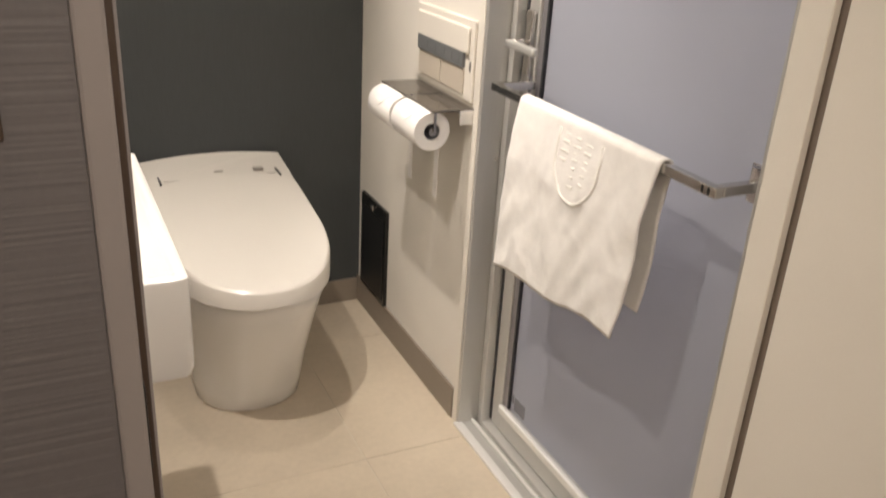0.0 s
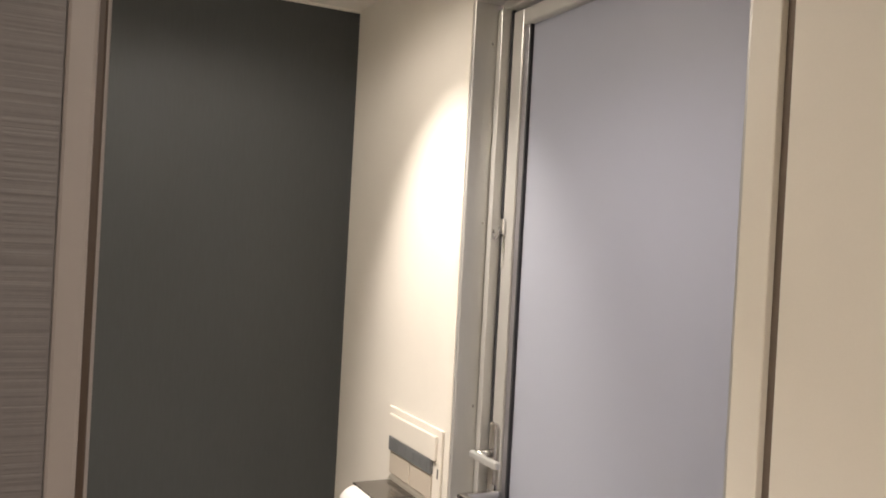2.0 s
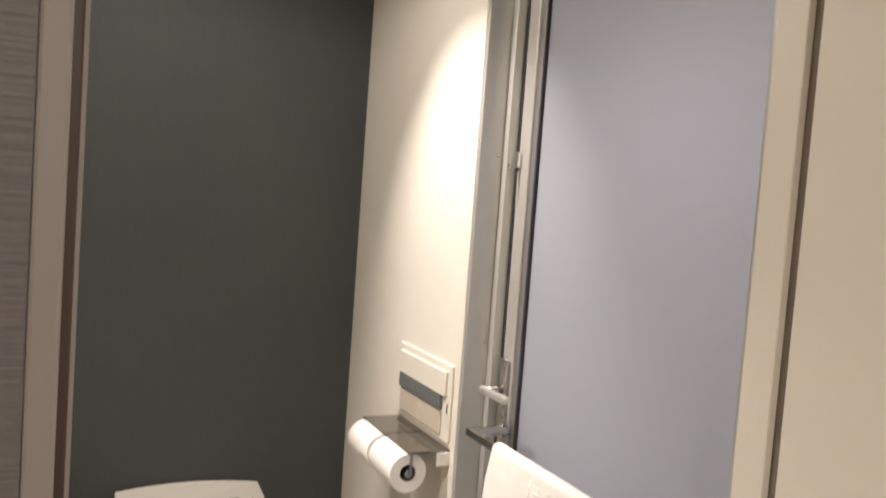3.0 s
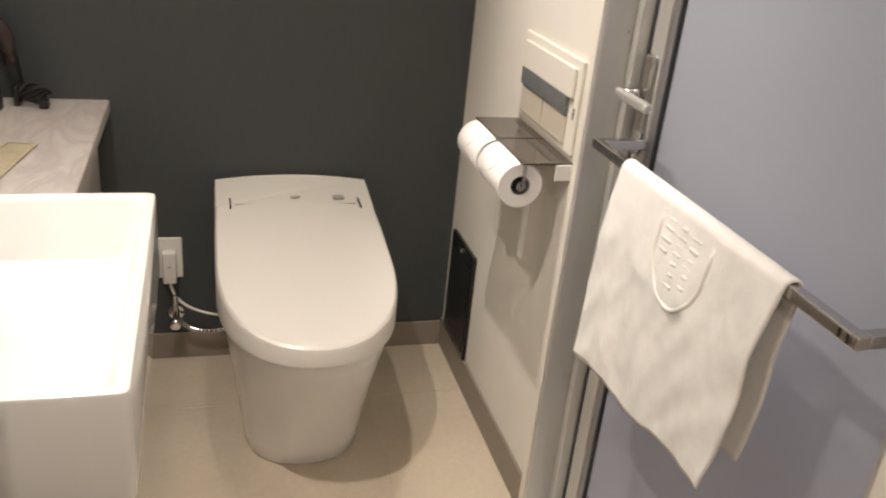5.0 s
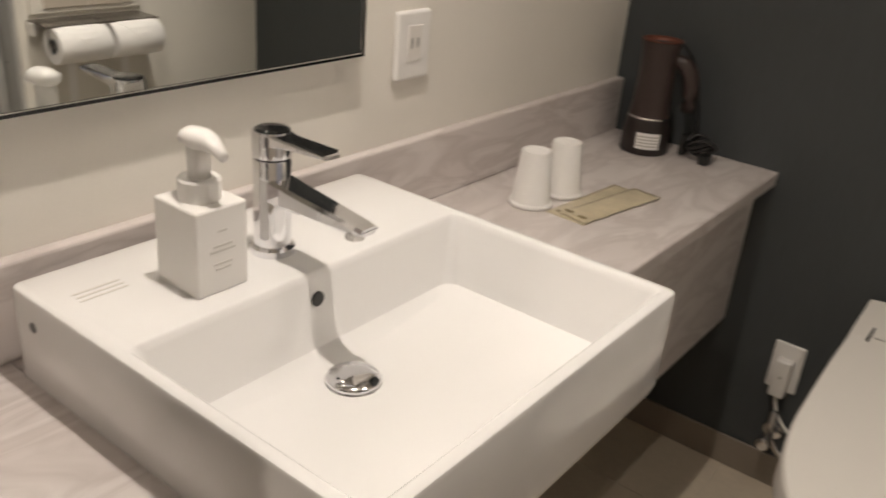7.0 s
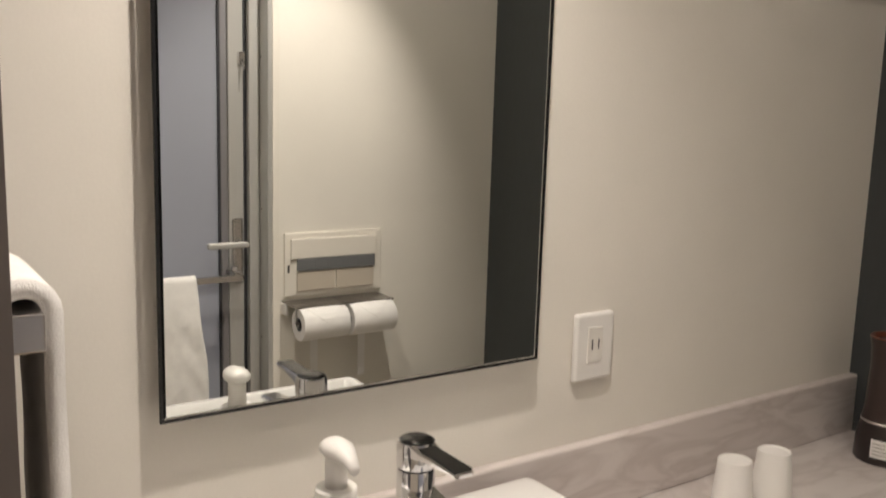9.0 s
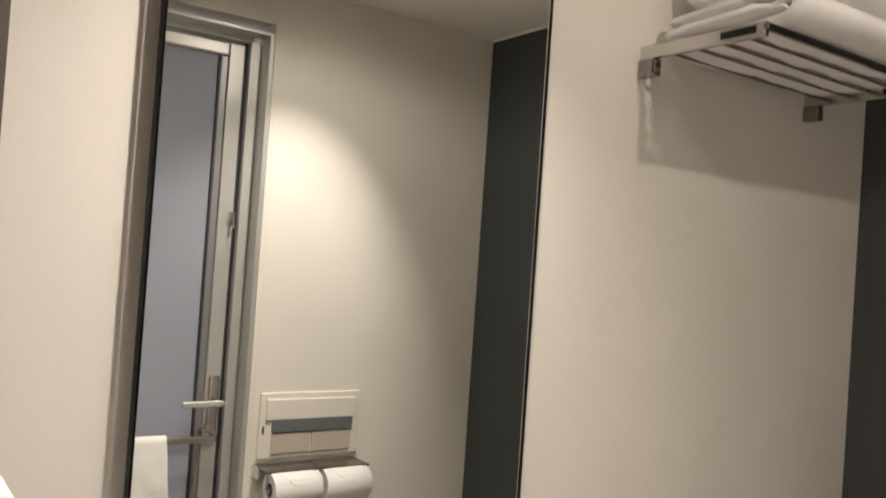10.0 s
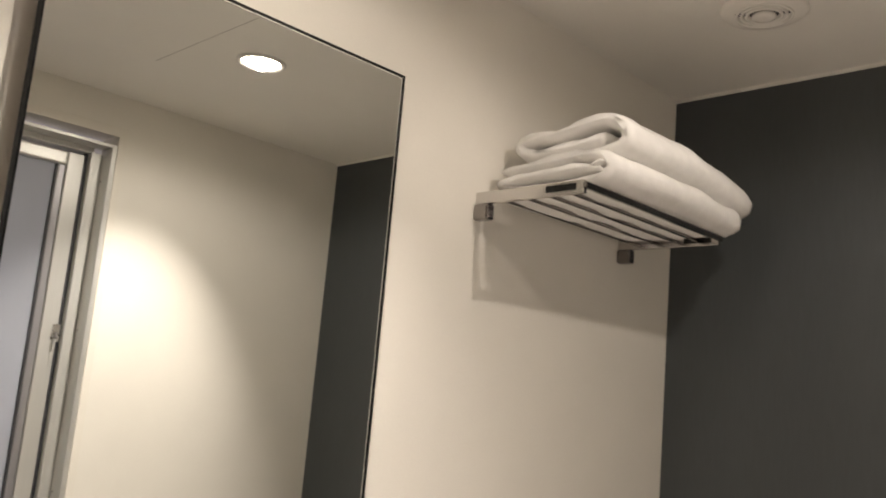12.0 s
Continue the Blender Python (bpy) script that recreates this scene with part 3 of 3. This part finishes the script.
for k, (x, y, rz, z) in enumerate(((-0.140, 2.235, -4, 0), (-0.118, 2.240, -9, 0.0035))):
    sachet = thing("amenity_sachet", "olive-tinted clear plastic amenity sachet lying on the counter", "sachet", (x, y, ZC + z), "amenity sachets")
    bm = bmesh.new()
    grid = [[bm.verts.new((-0.04 + 0.08 * i / 8 if k == 0 else -0.03 + 0.06 * i / 8, -0.115 + 0.23 * j / 16, 0.0008 + 0.0035 * math.sin(math.pi * i / 8) * math.sin(math.pi * j / 16) * (1 + 0.4 * noise.noise(Vector((i * 0.7, j * 0.5, k)))))) for i in range(9)] for j in range(17)]
    for a, b in zip(grid, grid[1:]):
        for i in range(8):
            bm.faces.new((a[i], a[i + 1], b[i + 1], b[i]))
    bmesh.ops.recalc_face_normals(bm, faces=bm.faces)
    bmesh.ops.solidify(bm, geom=bm.faces[:], thickness=0.0007)
    bm.transform(Matrix.Translation((x, y, ZC + z)) @ Matrix.Rotation(radians(rz), 4, "Z"))
    part("pouch", bm, SACHET, sachet, smooth=True)
    for dx, dy in ((-0.02, -0.10), (0.012, -0.102)):
        bm = box(-0.008 + dx, 0.008 + dx, dy - 0.003, dy + 0.003, 0.003, 0.0042)
        bm.transform(Matrix.Translation((x, y, ZC + z)) @ Matrix.Rotation(radians(rz), 4, "Z"))
        part("print_bar", bm, SACHET_DARK, sachet)

# ---- hair dryer in its stand ----
HX, HY = -0.238, 2.615
dryer = thing("hair_dryer", "brown hair dryer standing nozzle-up in a dark cradle", "hair dryer", (HX, HY, ZC))
part("cradle", lathe([(0.050, 0), (0.053, 0.004), (0.052, 0.05), (0.046, 0.075), (0.045, 0.078)], (HX, HY, ZC), 36), DRYER_DARK, dryer, smooth=True).data.set_sharp_from_angle(angle=radians(45))
part("ring", lathe([(0.0455, 0.078), (0.0462, 0.079), (0.0462, 0.082), (0.0455, 0.083)], (HX, HY, ZC), 36), CHROME_SATIN, dryer)
part("barrel", lathe([(0.045, 0.083), (0.041, 0.11), (0.038, 0.19), (0.040, 0.225), (0.044, 0.244), (0.041, 0.247), (0.036, 0.236), (0.004, 0.230)], (HX, HY, ZC), 40), DRYER, dryer, smooth=True).data.set_sharp_from_angle(angle=radians(50))
part("inlet_ring", lathe([(0.0365, 0.238), (0.0395, 0.2475), (0.0425, 0.2475), (0.0440, 0.2455)], (HX, HY, ZC), 40, cap0=False, cap1=False), COPPER, dryer, "copper-toned inlet ring", True)
path = bend((HX + 0.030, HY + 0.012, ZC + 0.205), (HX + 0.078, HY + 0.03, ZC + 0.205), (HX + 0.072, HY + 0.03, ZC + 0.10), 12)
part("grip", tube(path, [0.014 + 0.004 * math.sin(math.pi * i / 12) for i in range(13)], 16), DRYER, dryer, smooth=True)
part("label", rings([[(HX + 0.0530 * math.cos(a), HY + 0.0530 * math.sin(a), ZC + z) for a in [radians(-88 + 58 * i / 10) for i in range(11)]] for z in (0.016, 0.052)], closed=False), PAPER, dryer, "white printed label")
for i in range(4):
    z = 0.022 + i * 0.007
    part("label_line", rings([[(HX + 0.0535 * math.cos(a), HY + 0.0535 * math.sin(a), ZC + zz) for a in [radians(-84 + 50 * k / 8) for k in range(9)]] for zz in (z, z + 0.0022)], closed=False), PRINT, dryer)
cord = thing("dryer_cord", "coiled black mains cord bundled beside the dryer", "cord", (HX + 0.09, HY + 0.03, ZC))
for k in range(5):
    pts = []
    for i in range(25):
        a = 2 * math.pi * i / 24
        pts.append((HX + 0.105 + 0.034 * math.cos(a) + 0.004 * k, HY + 0.045 + 0.020 * math.sin(a) - 0.004 * k, ZC + 0.018 + 0.006 * k + 0.010 * math.sin(a * 2 + k)))
    part("loop", tube(pts, 0.0042, 8), BLACK, cord, smooth=True)
part("tie", box(HX + 0.072, HX + 0.084, HY + 0.020, HY + 0.066, ZC + 0.004, ZC + 0.05, 0.004), BLACK, cord)
part("plug", box(HX + 0.128, HX + 0.150, HY + 0.00, HY + 0.030, ZC, ZC + 0.022, 0.005), BLACK, cord)
part("lead", tube(bend((HX - 0.02, HY + 0.05, ZC + 0.24), (HX + 0.07, HY + 0.085, ZC + 0.25), (HX + 0.088, HY + 0.07, ZC + 0.03), 14), 0.004, 8), BLACK, cord, smooth=True)

# ---- towel rack and towels ----
RZ, RXF = 1.828, -0.150
rack = thing("towel_rack", "chrome wall rack with slim rails holding folded towels", "towel rack", (XL, 2.28, RZ))
for y in (2.031, 2.500):
    arm = part("arm", box(XL, RXF, y - 0.005, y + 0.005, RZ - 0.011, RZ + 0.011, 0.0015), CHROME_SATIN, rack)
    part("bracket", box(XL, XL + 0.034, y - 0.010, y + 0.010, RZ - 0.040, RZ - 0.011, 0.004), RAIL, arm)
    part("recess", box(RXF - 0.075, RXF - 0.015, y - 0.0058, y + 0.0058, RZ - 0.005, RZ + 0.006), BLACK_GLOSS, arm)
part("front_rail", box(RXF - 0.004, RXF + 0.005, 2.026, 2.505, RZ - 0.003, RZ + 0.008, 0.002), RAIL, rack)
for x in (-0.335, -0.288, -0.241, -0.194):
    part("rail", box(x - 0.003, x + 0.003, 2.036, 2.495, RZ - 0.004, RZ + 0.003, 0.0015), RAIL, rack)


def folded(path, thick, y0, y1, seed, droop=0.0):
    """A thick cloth folded along a path in x and z, running along y, with soft ends."""
    pts = [Vector((p[0], 0, p[1])) for p in path]
    fine = []
    for i in range(len(pts) - 1):
        p0, p1, p2, p3 = pts[max(i - 1, 0)], pts[i], pts[i + 1], pts[min(i + 2, len(pts) - 1)]
        for k in range(5):
            t = k / 5
            fine.append(0.5 * (2 * p1 + (p2 - p0) * t + (2 * p0 - 5 * p1 + 4 * p2 - p3) * t * t + (3 * p1 - p0 - 3 * p2 + p3) * t ** 3))
    fine.append(pts[-1])
    n = len(fine)
    loops = []
    steps = 26
    for j in range(steps + 1):
        t = j / steps
        e = min(1.0, min(t, 1 - t) * steps / 2.2)
        w = thick / 2 * (0.45 + 0.55 * math.sqrt(1 - (1 - e) ** 2))
        y = y0 + (y1 - y0) * t
        left, right = [], []
        for i, p in enumerate(fine):
            d = (fine[min(i + 1, n - 1)] - fine[max(i - 1, 0)]).normalized()
            nrm = Vector((-d.z, 0, d.x))
            end = min(1.0, min(i, n - 1 - i) / 2.5 + 0.45)
            wob = 0.005 * noise.noise(Vector((p.x * 22, y * 14, seed + p.z * 22))) + 0.0018 * noise.noise(Vector((p.x * 90, y * 70, seed + p.z * 80)))
            off = Vector((0, y + 0.006 * noise.noise(Vector((i * 0.4, t * 3, seed))), -droop * max(0, t - 0.55) * 2.2 * max(0, p.x + 0.30) * 4))
            left.append(p + off + nrm * (w * end + wob))
            right.append(p + off - nrm * (w * end - wob))
        loops.append(left + right[::-1])
    return rings(loops)


low = thing("folded_bath_towel", "white bath towel folded flat in layers on the rack", "towel", (-0.24, 2.3, RZ), "towels on the rack")
part("cloth", folded([(-0.165, RZ + 0.044), (-0.23, RZ + 0.043), (-0.29, RZ + 0.042), (-0.345, RZ + 0.037), (-0.358, RZ + 0.029), (-0.340, RZ + 0.019), (-0.25, RZ + 0.019), (-0.170, RZ + 0.020), (-0.136, RZ + 0.030), (-0.126, RZ + 0.046), (-0.144, RZ + 0.062), (-0.19, RZ + 0.066), (-0.27, RZ + 0.062), (-0.352, RZ + 0.052)], 0.023, 2.060, 2.530, 2, 0.01), TERRY, low, smooth=True)
part("hem_flap", folded([(-0.165, RZ + 0.006), (-0.25, RZ + 0.006), (-0.350, RZ + 0.003)], 0.008, 2.048, 2.48, 9), TERRY, low, smooth=True)
part("inner_fold", folded([(-0.140, RZ + 0.034), (-0.168, RZ + 0.038), (-0.140, RZ + 0.050)], 0.010, 2.052, 2.42, 14), TERRY, low, smooth=True)
up = thing("folded_bath_towel", "thick white bath towel loosely rolled on top of another", "towel", (-0.24, 2.32, RZ + 0.07), "towels on the rack")
part("cloth", folded([(-0.166, RZ + 0.108), (-0.195, RZ + 0.102), (-0.25, RZ + 0.094), (-0.310, RZ + 0.089), (-0.342, RZ + 0.098), (-0.340, RZ + 0.116), (-0.305, RZ + 0.122), (-0.255, RZ + 0.120), (-0.205, RZ + 0.132), (-0.165, RZ + 0.138), (-0.134, RZ + 0.120), (-0.122, RZ + 0.096), (-0.140, RZ + 0.081), (-0.20, RZ + 0.078), (-0.30, RZ + 0.075)], 0.026, 2.092, 2.570, 5, 0.03), TERRY, up, smooth=True)

# ---- hand towel on the short bar by the entrance ----
HB = thing("short_towel_bar", "square-ended chrome towel bar by the entrance", "towel bar", (-0.22, YD, 1.23))
part("rod", box(XL, -0.145, 1.076, 1.104, 1.205, 1.237, 0.002), CHROME_SATIN, HB)
part("mount", box(XL, XL + 0.012, 1.077, 1.104, 1.205, 1.249, 0.003), CHROME, HB)
hand = thing("hand_towel", "white terry hand towel hanging over the short bar", "towel", (-0.22, 1.089, 1.23))
bm = cloth(0, 1.264, -0.075, 0.075, 0.47, 0.46, 0.030, 0.0, 21, 0.003, 0.016)
bm.transform(Matrix.Translation((-0.235, 1.090, 0)) @ Matrix.Rotation(radians(90), 4, "Z"))
part("cloth", bm, TERRY, hand, smooth=True)

# ---- toilet ----
TC = 0.490
toilet = thing("toilet", "white one-piece toilet with closed sloping lid", "toilet", (TC, 2.35, 0))


def dee(half, front, back, mid, n=40, p=2.25):
    """A D-shaped outline: straight at the back, round at the front. Starts and ends at the back corners."""
    out = [(half * 0.985, back), (half, (back * 0.6 + mid * 0.4))]
    for i in range(n + 1):
        a = math.pi * i / n
        c, s_ = math.cos(a), math.sin(a)
        out.append((half * math.copysign(abs(c) ** (2 / p), c), mid - (mid - front) * abs(s_) ** (2 / p)))
    out += [(-half, (back * 0.6 + mid * 0.4)), (-half * 0.985, back)]
    return out


def lid_top(y):
    return 0.453 + (y - 1.98) * 0.150 if y < 2.55 else 0.5385 + (y - 2.55) * 0.13


loops = []
for z, half, front, mid in ((0.0, 0.141, 2.185, 2.335), (0.006, 0.145, 2.18, 2.33), (0.05, 0.150, 2.165, 2.33), (0.15, 0.160, 2.125, 2.32), (0.25, 0.174, 2.078, 2.31), (0.34, 0.189, 2.035, 2.30), (0.390, 0.1985, 2.008, 2.30), (0.402, 0.197, 2.010, 2.30)):
    loops.append([(TC + x, y, z) for x, y in dee(half, front, 2.705, mid)])
part("body", rings(loops), PORCELAIN, toilet, smooth=True).data.set_sharp_from_angle(angle=radians(50))
out = dee(0.207, 1.984, 2.553, 2.30)
loops = [[(TC + x * 0.97, 2.30 + (y - 2.30) * 0.975, 0.405) for x, y in out], [(TC + x, y, 0.410) for x, y in out]]
loops += [[(TC + x, y, lid_top(y) - 0.012) for x, y in out]]
for f, dz in ((0.992, -0.0045), (0.975, 0.0), (0.85, 0.0035), (0.6, 0.007), (0.3, 0.009), (0.02, 0.010)):
    loops.append([(TC + x * f, 2.36 + (y - 2.36) * f if y < 2.5 else y - 0.002 * (1 - f), 0) for x, y in out])
    loops[-1] = [(x, y, lid_top(y) + dz) for x, y, z in loops[-1]]
part("lid", rings(loops), PLASTIC, toilet, smooth=True).data.set_sharp_from_angle(angle=radians(28))
part("seat", rings([[(TC + x * 0.955, 2.30 + (y - 2.30) * 0.965, z) for x, y in out] for z in (0.399, 0.409)]), PLASTIC_BAND, toilet, "white seat under the lid")
loops = []
for z, f in ((0.395, 0.985), (0.40, 1.0), (0.525, 1.0), (None, 0.985)):
    row = []
    for k in range(13):
        u = -1 + 2 * k / 12
        y = 2.712 - 0.014 * u * u
        row.append((TC + 0.2045 * u * f, y, z))
    for u in (1, -1):
        row.append((TC + 0.2045 * u * f, 2.554, z))
    loops.append([(x, y, (lid_top(y) + 0.008 * (1 - ((x - TC) / 0.205) ** 2)) if zz is None else (min(zz, lid_top(y) - 0.010) if zz > 0.5 else zz)) for x, y, zz in row])
part("rear_cover", rings(loops), PLASTIC, toilet, smooth=False)
for s_ in (-1, 1):
    x = TC + s_ * 0.166
    part("hinge_slot", box(x - 0.0022, x + 0.0022, 2.535, 2.595, lid_top(2.56) - 0.002, lid_top(2.56) + 0.0065), BLACK, toilet, "dark hinge slot")
part("lid_seam", box(TC - 0.155, TC + 0.155, 2.551, 2.553, lid_top(2.55) + 0.002, lid_top(2.55) + 0.0075), PRINT, toilet)
part("marking", box(TC - 0.012, TC + 0.012, 2.585, 2.590, lid_top(2.587) + 0.007, lid_top(2.587) + 0.0093), PRINT, toilet, "tiny grey printed bar")
part("marking", box(TC + 0.10, TC + 0.128, 2.578, 2.600, lid_top(2.587) + 0.004, lid_top(2.587) + 0.0078), PRINT, toilet, "small grey printed square")

# outlet, plug and water supply
outlet = thing("wall_outlet", "ivory power outlet low on the charcoal wall", "outlet", (0.163, YG, 0.32))
part("plate", box(0.128, 0.198, YG - 0.009, YG, 0.262, 0.384, 0.005, 3), PLASTIC_BAND, outlet)
part("plug", box(0.145, 0.181, YG - 0.036, YG - 0.009, 0.255, 0.350, 0.005, 3), PLASTIC_BAND, outlet, "white mains plug")
part("mark", box(0.160, 0.166, YG - 0.0368, YG - 0.036, 0.305, 0.311), PRINT, outlet)
part("cable", tube(bend((0.163, YG - 0.022, 0.256), (0.17, YG - 0.03, 0.17), (0.30, YG - 0.06, 0.165), 14), 0.0042, 8), PLASTIC, outlet, smooth=True)
valve = thing("stop_valve", "chrome water stop valve with braided hose", "valve", (0.175, YG, 0.16))
part("stem", tube([(0.175, YG - 0.002, 0.15), (0.175, YG - 0.06, 0.15)], 0.010, 16), CHROME, valve, smooth=True)
part("flange", lathe([(0.024, 0), (0.022, 0.005), (0.012, 0.007)], m=Matrix.Translation((0.175, YG - 0.001, 0.15)) @ ALONG_Y.inverted(), n=24), CHROME, valve)
part("riser", tube([(0.175, YG - 0.045, 0.15), (0.175, YG - 0.045, 0.225)], 0.009, 14), CHROME, valve, smooth=True)
part("knob", lathe([(0.015, 0), (0.017, 0.006), (0.015, 0.022), (0.010, 0.024)], m=Matrix.Translation((0.175, YG - 0.06, 0.15)) @ ALONG_Y.inverted(), n=20), CHROME, valve, smooth=True)
hosep = bend((0.185, YG - 0.045, 0.15), (0.22, YG - 0.05, 0.09), (0.33, YG - 0.05, 0.12), 28)
part("hose", tube(hosep, [0.0085 if i % 2 else 0.0072 for i in range(29)], 12), CHROME_SATIN, valve, "ribbed metal hose")

# ---- paper holder, remote panel, vent on the cream wall ----
hold = thing("paper_holder", "double toilet-roll holder with smoked metal shelf", "paper holder", (XR, 2.13, 0.86))
part("shelf", box(0.862, XR, 1.968, 2.286, 0.858, 0.863, 0.0015), SHELF_DARK, hold)
part("shelf_groove", box(0.864, XR - 0.004, 2.125, 2.129, 0.8632, 0.8636), BLACK, hold)
part("back_plate", box(XR - 0.006, XR, 1.965, 2.289, 0.835, 0.858, 0.001), PLASTIC, hold)
for y in (1.970, 2.127, 2.284):
    part("bracket", box(0.935, XR, y - 0.0035, y + 0.0035, 0.825, 0.859, 0.002), PLASTIC_BAND, hold)
    part("peg", box(0.868, 0.874, y - 0.002, y + 0.002, 0.812, 0.859), CHROME_SATIN, hold)
for k, (y0, y1) in enumerate(((1.976, 2.120), (2.134, 2.278))):
    m = Matrix.Translation((0.868, y0, 0.812)) @ ALONG_Y
    w = y1 - y0
    roll = thing("toilet_roll", "full white toilet roll with folded triangular end", "toilet roll", (0.868, y0, 0.812), "toilet rolls")
    part("paper", lathe([(0.020, 0.001), (0.045, 0.0), (0.0465, 0.002), (0.0465, w - 0.002), (0.045, w), (0.020, w - 0.001), (0.020, 0.001)], m=m, n=40, cap0=False, cap1=False), PAPER, roll, smooth=True).data.set_sharp_from_angle(angle=radians(40))
    part("core", lathe([(0.0205, 0.002), (0.0185, 0.002), (0.0185, w - 0.002), (0.0205, w - 0.002)], m=m, n=28, cap0=False, cap1=False), STRIP, roll, "grey cardboard core")
    part("spindle", lathe([(0.010, -0.004), (0.010, w + 0.004)], m=m, n=16), CHROME_SATIN, roll)
    bm = bmesh.new()
    tri = []
    for a, l in ((95, 0.055), (115, 0.047), (135, 0.034), (155, 0.018), (170, 0.001)):
        a = radians(a)
        tri.append([bm.verts.new((0.868 + 0.0485 * math.cos(a), (y0 + y1) / 2 + e * l, 0.812 + 0.0485 * math.sin(a))) for e in (-1, 1)])
    for a, b in zip(tri, tri[1:]):
        bm.faces.new((a[0], a[1], b[1], b[0]))
    bmesh.ops.recalc_face_normals(bm, faces=bm.faces)
    bmesh.ops.solidify(bm, geom=bm.faces[:], thickness=0.001)
    part("folded_end", bm, PAPER, roll)
    part("paper_tail", box(0.917, 0.9178, y0 + 0.06, y1 - 0.06, 0.62, 0.812), PAPER, roll, "thin hanging paper tail")

remote = thing("wall_remote", "cream toilet remote panel with dark grey button strip", "remote control", (XR, 2.13, 0.96))
part("frame", box(XR - 0.008, XR, 1.974, 2.296, 0.874, 1.062, 0.003), LACQUER, remote)
part("upper_panel", box(XR - 0.016, XR - 0.008, 1.992, 2.276, 0.985, 1.045, 0.003), LACQUER, remote)
part("button_strip", box(XR - 0.017, XR - 0.008, 2.012, 2.270, 0.950, 0.986, 0.001), STRIP, remote, "dark grey button strip")
for y in (2.04, 2.08, 2.12, 2.17, 2.22):
    part("button", box(XR - 0.0178, XR - 0.017, y - 0.012, y + 0.012, 0.958, 0.978, 0.0003), STRIP, remote)
part("flap", box(XR - 0.013, XR - 0.008, 2.012, 2.136, 0.888, 0.947, 0.002), FLAP, remote, "beige flap")
part("flap", box(XR - 0.013, XR - 0.008, 2.140, 2.268, 0.888, 0.947, 0.002), FLAP, remote, "beige flap")
part("slot", box(XR - 0.0086, XR - 0.008, 1.984, 1.990, 0.945, 0.968), BLACK, remote)

vent = thing("wall_bin_panel", "black glossy low wall panel with small catch", "wall panel", (XR, 2.575, 0.1))
part("panel", box(XR - 0.012, XR, 2.462, 2.672, 0.094, 0.415, 0.002), BLACK_GLOSS, vent)
part("inset", box(XR - 0.014, XR - 0.012, 2.477, 2.657, 0.110, 0.376, 0.001), BLACK, vent)
part("catch", box(XR - 0.019, XR - 0.012, 2.555, 2.575, 0.390, 0.404, 0.002), CHROME, vent, "small chrome catch")

# ---- ceiling fittings ----
light_ob = thing("ceiling_downlight", "round recessed white downlight, lit", "downlight", (*LAMP, CEIL))
part("trim_ring", lathe([(0.048, 0.0), (0.060, -0.002), (0.060, -0.005), (0.050, -0.007), (0.046, -0.002)], (*LAMP, CEIL), 40, cap0=False, cap1=False), PLASTIC_BAND, light_ob, smooth=True)
part("diffuser", lathe([(0.0475, -0.0015), (0.001, -0.0016)], (*LAMP, CEIL), 40), GLOW, light_ob, "glowing warm white diffuser")
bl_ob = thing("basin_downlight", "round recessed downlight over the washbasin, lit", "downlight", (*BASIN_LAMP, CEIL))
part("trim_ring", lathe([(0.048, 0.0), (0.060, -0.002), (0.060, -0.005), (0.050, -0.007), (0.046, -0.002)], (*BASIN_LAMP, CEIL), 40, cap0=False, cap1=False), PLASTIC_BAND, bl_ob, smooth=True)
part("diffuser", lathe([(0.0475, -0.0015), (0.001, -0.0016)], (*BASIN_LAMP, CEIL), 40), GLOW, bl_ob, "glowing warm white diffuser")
# fixture made for the assumed hall lamp, never in view
hall_ob = thing("hall_downlight", "assumed hallway lamp, out of view, added to light the entrance", "downlight", (0.25, -0.35, CEIL))
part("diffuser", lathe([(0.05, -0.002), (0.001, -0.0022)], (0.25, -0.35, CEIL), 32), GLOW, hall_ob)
VX, VY = -0.013, 2.366
grille = thing("ceiling_vent", "round off-white ceiling exhaust vent with ring louvres", "vent", (VX, VY, CEIL))
part("flange", lathe([(0.052, -0.012), (0.072, -0.008), (0.077, -0.003), (0.077, 0.0)], (VX, VY, CEIL), 40, cap0=False, cap1=False), CEILING, grille, smooth=True)
part("throat", lathe([(0.053, -0.003), (0.001, -0.0031)], (VX, VY, CEIL), 32), BLACK, grille)
for r in (0.049, 0.040, 0.031):
    part("louvre", lathe([(r, -0.004), (r + 0.003, -0.013), (r - 0.002, -0.0145), (r - 0.004, -0.006)], (VX, VY, CEIL), 36, cap0=False, cap1=False), CEILING, grille, smooth=True)
part("disc", lathe([(0.021, -0.010), (0.022, -0.016), (0.012, -0.019), (0.001, -0.0195)], (VX, VY, CEIL), 32), CEILING, grille, smooth=True)
hatch = thing("ceiling_hatch", "square white ceiling access panel with thin seams", "access panel", (0.38, 1.62, CEIL))
part("panel", box(0.156, 0.606, 1.392, 1.842, CEIL - 0.003, CEIL, 0.0008), CEILING, hatch)
for a in ((0.152, 0.1555, 1.388, 1.846), (0.6065, 0.610, 1.388, 1.846), (0.1555, 0.6065, 1.388, 1.3915), (0.1555, 0.6065, 1.8425, 1.846)):
    part("seam", box(*a, CEIL - 0.0012, CEIL), PRINT, hatch)

# ---- floor tiles ----
for xs in ((XL, 0.0835), (0.0865, 0.6835), (0.6865, XR + 0.001)):
    for ys in ((1.062, 1.8755), (1.8785, 2.4555), (2.4585, YG)):
        ob = new("tile", mesh_of("tile", box(xs[0], xs[1], ys[0], ys[1], -0.0019, 0.0, 0.0006, 1), TILE))
        ob.parent = floor
